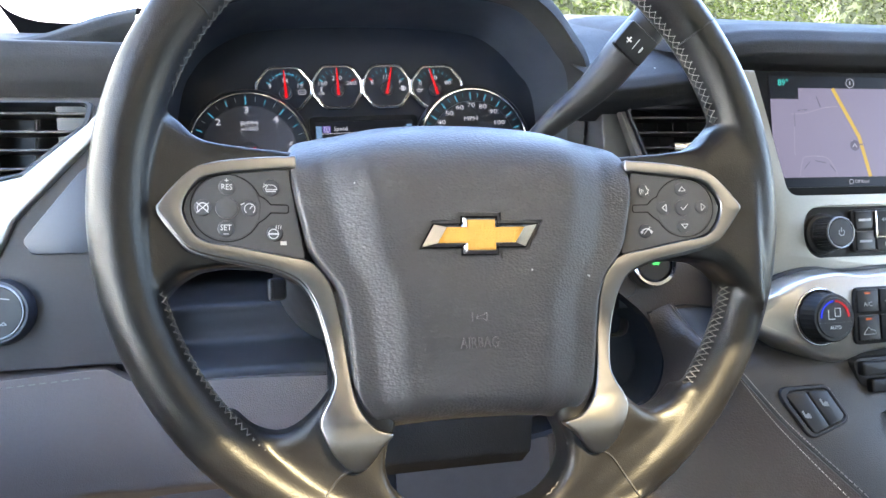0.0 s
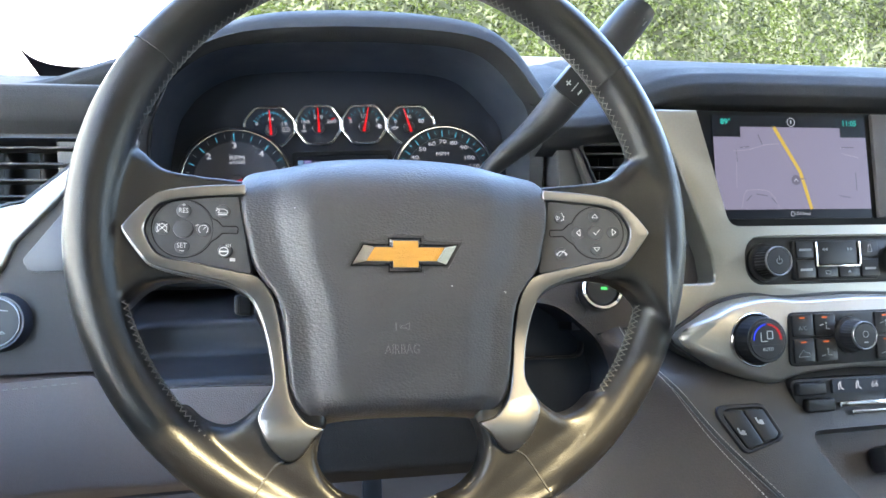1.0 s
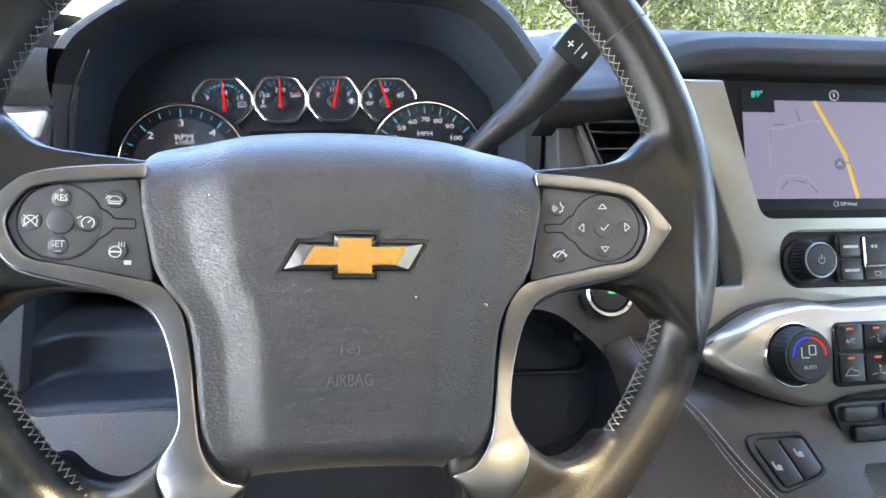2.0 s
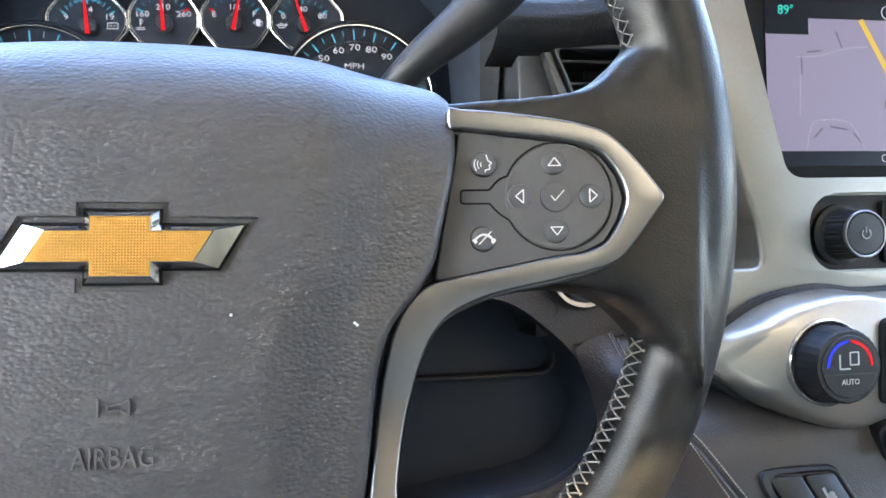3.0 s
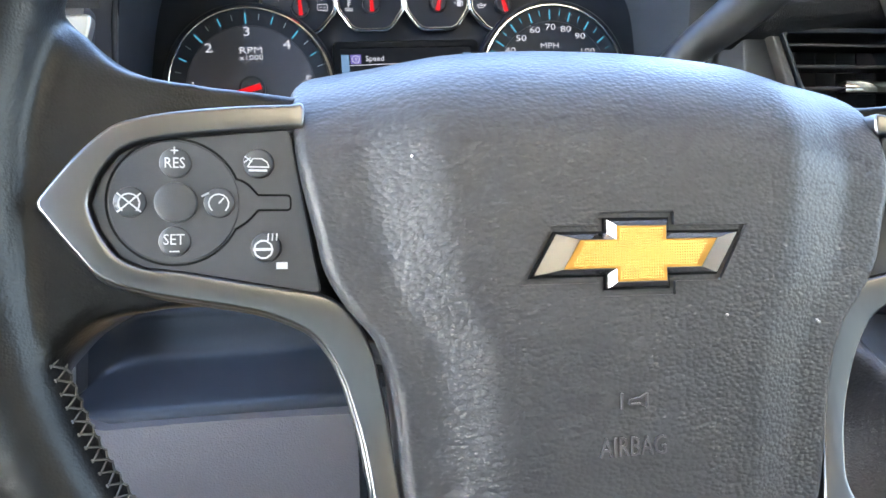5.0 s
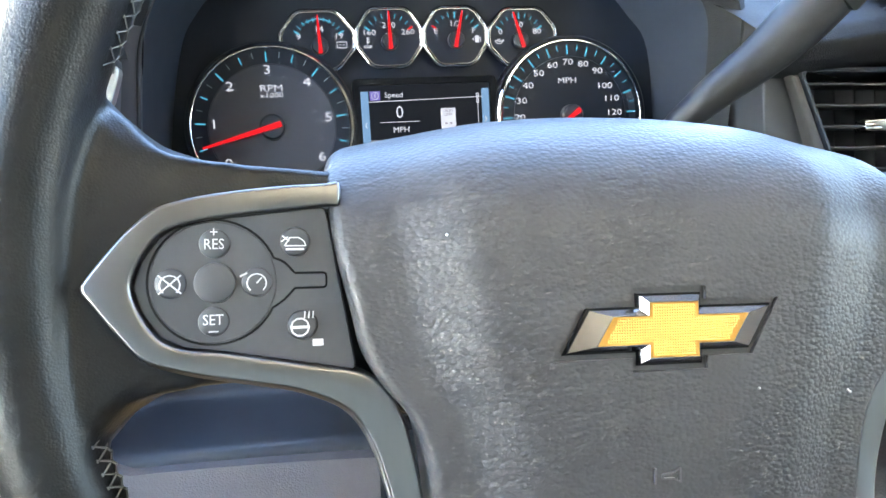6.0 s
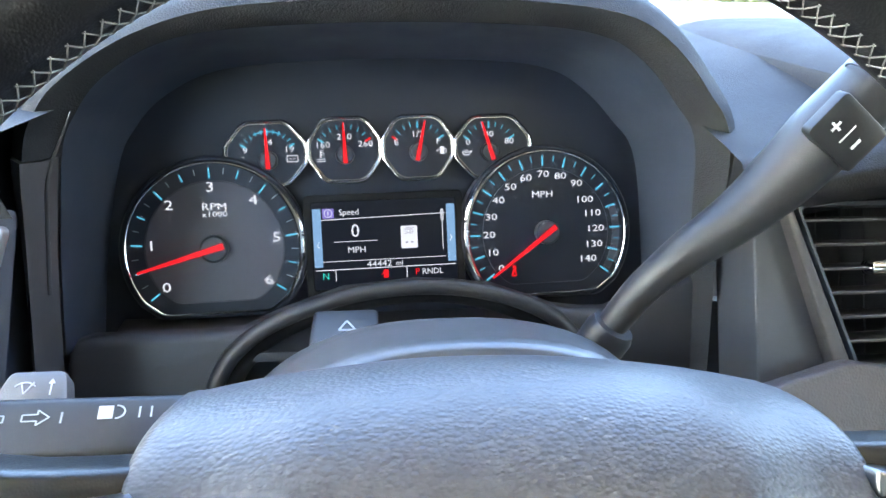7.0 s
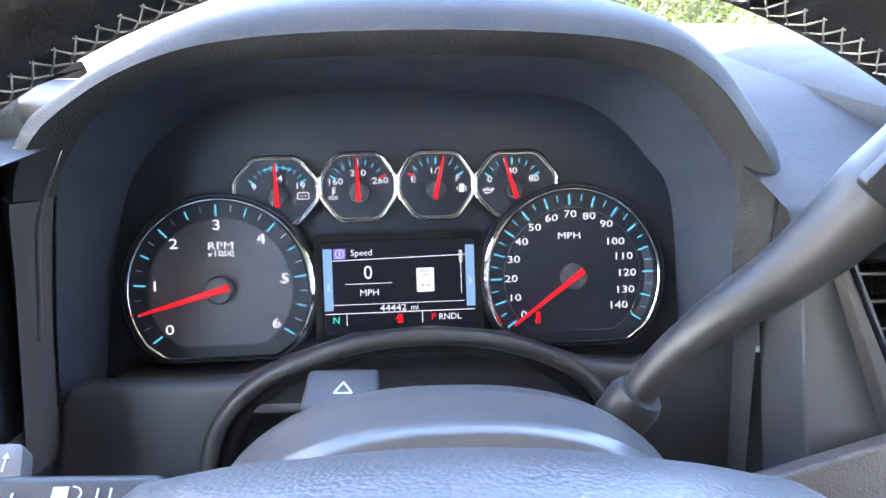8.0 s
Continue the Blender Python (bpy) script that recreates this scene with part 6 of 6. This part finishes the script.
for x0 in (0.3635, 0.3860, 0.4475, 0.4695):
    for y0, y1 in ((-0.2045, -0.185), (-0.2275, -0.2065)):
        key = part("key", prism(rect(x0, y0, x0 + 0.0205, y1, 0.0015, 3), 0.011, 0.0142, 0.0006), KEY_BLACK, pan)
        part("key_lamp", bar((x0 + 0.007, y1 - 0.0032), (x0 + 0.0125, y1 - 0.0032), 0.0014, 0.0002, None, 0.0142), AMBER, pan, "amber indicator", smooth=0)
        if x0 < 0.37 and y0 > -0.206:
            mark = letters("A/C", 0.0052, x0 + 0.010, y0 + 0.007, 0.0142, 0.0002)
        elif x0 < 0.37:
            mark = poly([(x0 + 0.004, y0 + 0.005), (x0 + 0.016, y0 + 0.005), (x0 + 0.015, y0 + 0.008), (x0 + 0.011, y0 + 0.009), (x0 + 0.009, y0 + 0.011), (x0 + 0.006, y0 + 0.008)], 0.0006, None, 0.0142)
        else:
            mark = prism(disc(x0 + 0.011, y0 + 0.011, 0.0010, 10), 0.0142, 0.0144)
            mark = bar((x0 + 0.011, y0 + 0.0095), (x0 + 0.011, y0 + 0.006), 0.0008, 0.0002, mark, 0.0142)
            mark = bar((x0 + 0.011, y0 + 0.006), (x0 + 0.015, y0 + 0.0055), 0.0008, 0.0002, mark, 0.0142)
            lift = 0.004 if (x0 + y0 * 3) % 0.02 > 0.01 else 0.0
            mark = bar((x0 + 0.0045, y0 + 0.005 + lift), (x0 + 0.0085, y0 + 0.006 + lift), 0.0007, 0.0002, mark, 0.0142)
        part("key_mark", mark, SYMBOL, pan, smooth=0)
fan = knob(clim, 0.4215, -0.2050, 0.0130, 0.018, KEY_BLACK, "ribbed black fan knob", z=0.0125)
part("fan_mark", arc(0.4215, -0.2040, 0.0028, 0, 360, 0.0006, 0.0003, bar((0.4195, -0.2110), (0.4235, -0.2110), 0.0012, 0.0003, None, 0.0318), 0.0318), SYMBOL, fan, smooth=0)

# switch row under the climate panel
LOW = CLIM @ pose(-0.008, 0, 0.014)
row = thing("switch_row", LOW, "black switch row with a small lit display", "switch panel")
part("panel", prism(rounded([(0.366, -0.242), (0.515, -0.242), (0.505, -0.276), (0.384, -0.276), (0.372, -0.262)], 0.008), -0.03, -0.004, 0.002), KEY_BLACK, row)
for x0, y0 in ((0.371, -0.2565), (0.379, -0.2710)):
    part("key", prism(rect(x0, y0, x0 + 0.028, y0 + 0.0115, 0.003, 4), -0.006, 0.003, 0.002, 3), KEY_BLACK, row)
lcd = part("display", prism(rect(0.408, -0.2560, 0.480, -0.2440, 0.001), -0.005, -0.0015), FACE, row, "small dark display", smooth=0)
bm = letters("66", 0.0075, 0.4510, -0.2500, -0.0014, 0.0002)
for x in (0.414, 0.432):
    bm = poly([(x, -0.2530), (x, -0.2480), (x + 0.002, -0.2460), (x + 0.002, -0.2510), (x + 0.005, -0.2530)], 0.0010, bm, -0.0014, False)
part("display_mark", bm, WHITE, lcd, smooth=0)
part("chrome_key", prism(rect(0.412, -0.2680, 0.480, -0.2630, 0.001), -0.005, 0.002, 0.001), CHROME, row, "slim chrome key bar")
part("chrome_key", prism(rect(0.424, -0.2745, 0.480, -0.2710, 0.001), -0.005, 0.002, 0.001), CHROME, row, "slim chrome key bar")

# ---- console ----
CON = slope(0, 0.08, 1.09, 35)
console = thing("centre_console", CON, "dark grained centre console with stitched brown side", "console")


def bend(v):
    """The console's upper end runs down into the lower dash."""
    return -0.042 * smoothstep(0.020, 0.100, v)


top = [(0.320, 0.096), (0.232, 0.096), (0.2345, 0.078), (0.2385, 0.058), (0.2450, 0.040), (0.262, 0.012), (0.285, -0.021), (0.327, -0.069), (0.40, -0.150), (0.78, -0.150), (0.78, 0.080)]
tray_line = rounded([(0.373, -0.0155), (0.60, -0.012), (0.60, -0.14), (0.455, -0.14), (0.392, -0.060), (0.376, -0.034)], 0.008)
tray = prism(tray_line, -0.05, 0.05)
bm = carved(prism(top, -0.010, 0.0, 0.003, 3), [tray])
for k in range(8):
    bmesh.ops.bisect_plane(bm, geom=bm.verts[:] + bm.edges[:] + bm.faces[:], plane_co=(0, 0.026 + 0.008 * k, 0), plane_no=(0, 1, 0))
for v in bm.verts:
    v.co.z += bend(v.co.y)
part("upper", bm, CONSOLE, console, "dark grained upper panel with an open tray")
part("tray_floor", prism([(0.37, -0.01), (0.62, -0.01), (0.62, -0.15), (0.37, -0.15)], -0.052, -0.045), BROWN, console, "grey-brown tray floor", smooth=0)
tc = sum(tray_line, Vector((0, 0))) / len(tray_line)
part("tray_wall", ring([tc + (p - tc) * 1.03 for p in tray_line], [tc + (p - tc) * 1.005 for p in tray_line], -0.05, -0.006), CONSOLE, console)
part("tray_latch", block(0.455, -0.055, -0.045, 0.60, -0.03, -0.02, 0.006), DARK, console)
line = spline([(0.232, 0.096), (0.2345, 0.078), (0.2385, 0.058), (0.2450, 0.040), (0.262, 0.012), (0.285, -0.021), (0.327, -0.069), (0.40, -0.150)], 8, False)


PNL = slope(0.2, 0.172, 1.16, 18)
WELL_EDGE = spline([(0.0077, -0.0226), (0.0150, -0.0375), (0.0205, -0.0520), (0.0235, -0.0680), (0.0170, -0.0880), (0.002, -0.1040), (-0.020, -0.128), (-0.045, -0.165)], 6, False)
TO_CON = CON.inverted() @ PNL


def side(u, v):
    """The stitched flank, from the seam back to the edge of the dark well."""
    p, q = at(line, u), at(WELL_EDGE, u)
    a, b = Vector((p.x, p.y, 0.001 + bend(p.y))), TO_CON @ Vector((q.x, q.y, 0.001))
    return a.lerp(b, v) + Vector((0, 0, 0.012 * min(1.0, 4 * u) * math.sin(math.pi * v)))


part("side_panel", sheet(side, 40, 16, 0.003), BROWN, console, "brown-grey stitched side panel", smooth=60)
for k in (0, 1):
    bm = bmesh.new()
    for i in range(0, 260, 2):
        ps = []
        for j in (i / 260, (i + 1.35) / 260):
            p = at(line, j)
            ps.append(side(j, 0.10) + Vector((0, 0, 0.0036)) if k else Vector((p.x + 0.0034, p.y + 0.0028, 0.0006 + bend(p.y + 0.0028))))
        tube(ps, 0.00042, 5, bm=bm)
    part("stitching", bm, SEAM_THREAD, console, "pale thread stitch line")["kind"] = "stuff"
part("seam", tube([(p.x, p.y, 0.0005 + bend(p.y)) for p in line], 0.0010, 6), DEEP, console, "dark seam between the stitch lines")

seat = thing("seat_heater_switch", CON, "black twin seat heater switch set in the console", "switch")
shape = rounded([(0.287, 0.0080), (0.330, 0.0075), (0.341, -0.016), (0.337, -0.020), (0.307, -0.0285)], 0.008, 6)
c = sum(shape, Vector((0, 0))) / len(shape)
part("surround", ring([c + (p - c) * 1.20 for p in shape], [c + (p - c) * 0.98 for p in shape], -0.004, 0.0026, bevel=0.0012), KEY_BLACK, seat, "glossy black surround")
half_a = [c + (Vector(p) - c) * 0.93 for p in ((0.287, 0.0080), (0.3085, 0.0078), (0.3235, -0.0240), (0.307, -0.0285))]
half_b = [c + (Vector(p) - c) * 0.93 for p in ((0.3095, 0.0078), (0.330, 0.0075), (0.341, -0.016), (0.337, -0.020), (0.3245, -0.0237))]
for h in (half_a, half_b):
    part("rocker", prism(rounded(h, 0.003, 4), -0.004, 0.003, 0.0012, 2), KEY_BLACK, seat)
bm = None
for x, y in ((0.3035, -0.0120), (0.3225, -0.0040)):
    bm = prism(disc(x + 0.0025, y - 0.0010, 0.0020, 12), 0.003, 0.0033, bm=bm)
    bm = bar((x - 0.002, y + 0.003), (x, y - 0.002), 0.0016, 0.0003, bm, 0.003)
    bm = bar((x, y - 0.002), (x + 0.005, y - 0.0025), 0.0016, 0.0003, bm, 0.003)
part("seat_mark", bm, SYMBOL, seat, "white seat symbols", smooth=0)

# ---- panel right of the column with the start button and the dark well ----
side_dash = thing("lower_dash_panel", PNL, "brown-grey lower dash panel with a rounded dark well", "dash panel")
well_o = spline([(-0.14, 0.010), (-0.062, 0.011), (-0.0324, 0.0066), (-0.0115, -0.0074), (0.0075, -0.0262), (0.0195, -0.050), (0.0232, -0.068), (0.0165, -0.088), (0.002, -0.1010), (-0.022, -0.109), (-0.06, -0.113), (-0.14, -0.115)], 5)
plate = rounded([(-0.085, 0.046), (0.03, 0.076), (0.125, 0.060), (0.150, -0.05), (0.160, -0.200), (-0.085, -0.200)], 0.012)
part("panel", carved(prism(plate, -0.012, 0.0, 0.003, 3), [prism(well_o, -0.05, 0.05)]), BROWN, side_dash)
part("well_wall", ring([p * 1.0 for p in well_o], [p * 0.96 for p in well_o], -0.055, -0.004), SHROUD_LIT, side_dash)
part("well_back", prism(well_o, -0.060, -0.055), SHROUD_LIT, side_dash, smooth=0)
part("bracket", ring(rect(-0.095, -0.0450, 0.0115, 0.020, 0.012), rect(-0.0925, -0.0425, 0.0090, 0.0175, 0.010), -0.055, -0.042, bevel=0.001), PANEL, side_dash, "dark moulded bracket deep in the well")
part("panel_seam", tube([(p.x, p.y, 0.0006) for p in spline([(0.0077, -0.0212), (0.025, -0.0185), (0.0442, -0.0160), (0.070, -0.0200), (0.095, -0.0285)], 6, False)], 0.0009, 6), DEEP, side_dash, "dark seam above the stitched leather")
part("panel_crease", tube([(p.x, p.y, 0.0002) for p in spline([(-0.010, 0.020), (-0.0070, 0.0105), (-0.0015, 0.0035), (-0.0030, -0.0030), (-0.0095, -0.0070)], 5, False)], 0.0007, 6), PANEL, side_dash, "fine moulded crease beside the start button")
START = slope(0.211, 0.170, 1.183, 24, 0, -6)
start = thing("start_button", START, "round black start button with a chrome ring and green lamp", "button")
part("ring", lathe([(0.0205, -0.012), (0.0205, 0.002), (0.0190, 0.0045), (0.0165, 0.0035), (0.0160, -0.002)], 48), CHROME, start, "polished chrome ring")
cap = part("cap", lathe([(0.0160, -0.004), (0.0158, 0.001), (0.014, 0.0025), (0.0, 0.003)], 40), KEY_BLACK, start)
part("lamp", block(-0.0015, -0.0012, 0.0026, 0.0045, 0.0014, 0.0034), GREEN, cap, "green lamp", smooth=0)
part("lettering", letters("START/STOP", 0.0035, 0.0, 0.0065, 0.0028, 0.0002), PRINT, cap, smooth=0)

# headlight switch
lk = thing("light_switch", LEFT, "round black headlight switch with a chrome ring", "switch")
kx, ky = -0.297, -0.029
part("base", lathe([(0.0235, -0.002), (0.0232, 0.010), (0.0215, 0.014), (0.0195, 0.014)], 48, x=kx, y=ky), DARK, lk)
part("ring", ring(disc(kx, ky, 0.0195, 48), disc(kx, ky, 0.0182, 48), 0.010, 0.0160, bevel=0.0008), SATIN, lk, "thin chrome ring")
kf = part("face", prism(disc(kx, ky, 0.0180, 48), 0.008, 0.0145, 0.0004, 1), KEY_BLACK, lk)
bm = bar((kx + 0.003, ky + 0.0095), (kx + 0.010, ky + 0.0085), 0.0008, 0.0002, None, 0.0145)
bm = poly([(kx + 0.004, ky - 0.009), (kx + 0.006, ky - 0.007), (kx + 0.008, ky - 0.009)], 0.0005, bm, 0.0145)
part("face_mark", bm, SYMBOL, kf, smooth=0)

# pedal in the footwell
pedal = thing("brake_pedal", pose(0.03, 0.42, 0.585, -20, 0, 0), "black brake pedal hanging in the dark footwell", "pedal")
part("arm", block(-0.014, -0.006, 0.0, 0.014, 0.006, 0.34, 0.003), DARK, pedal)
part("pad", block(-0.055, -0.035, -0.03, 0.055, -0.005, 0.03, 0.008), DARK, pedal)
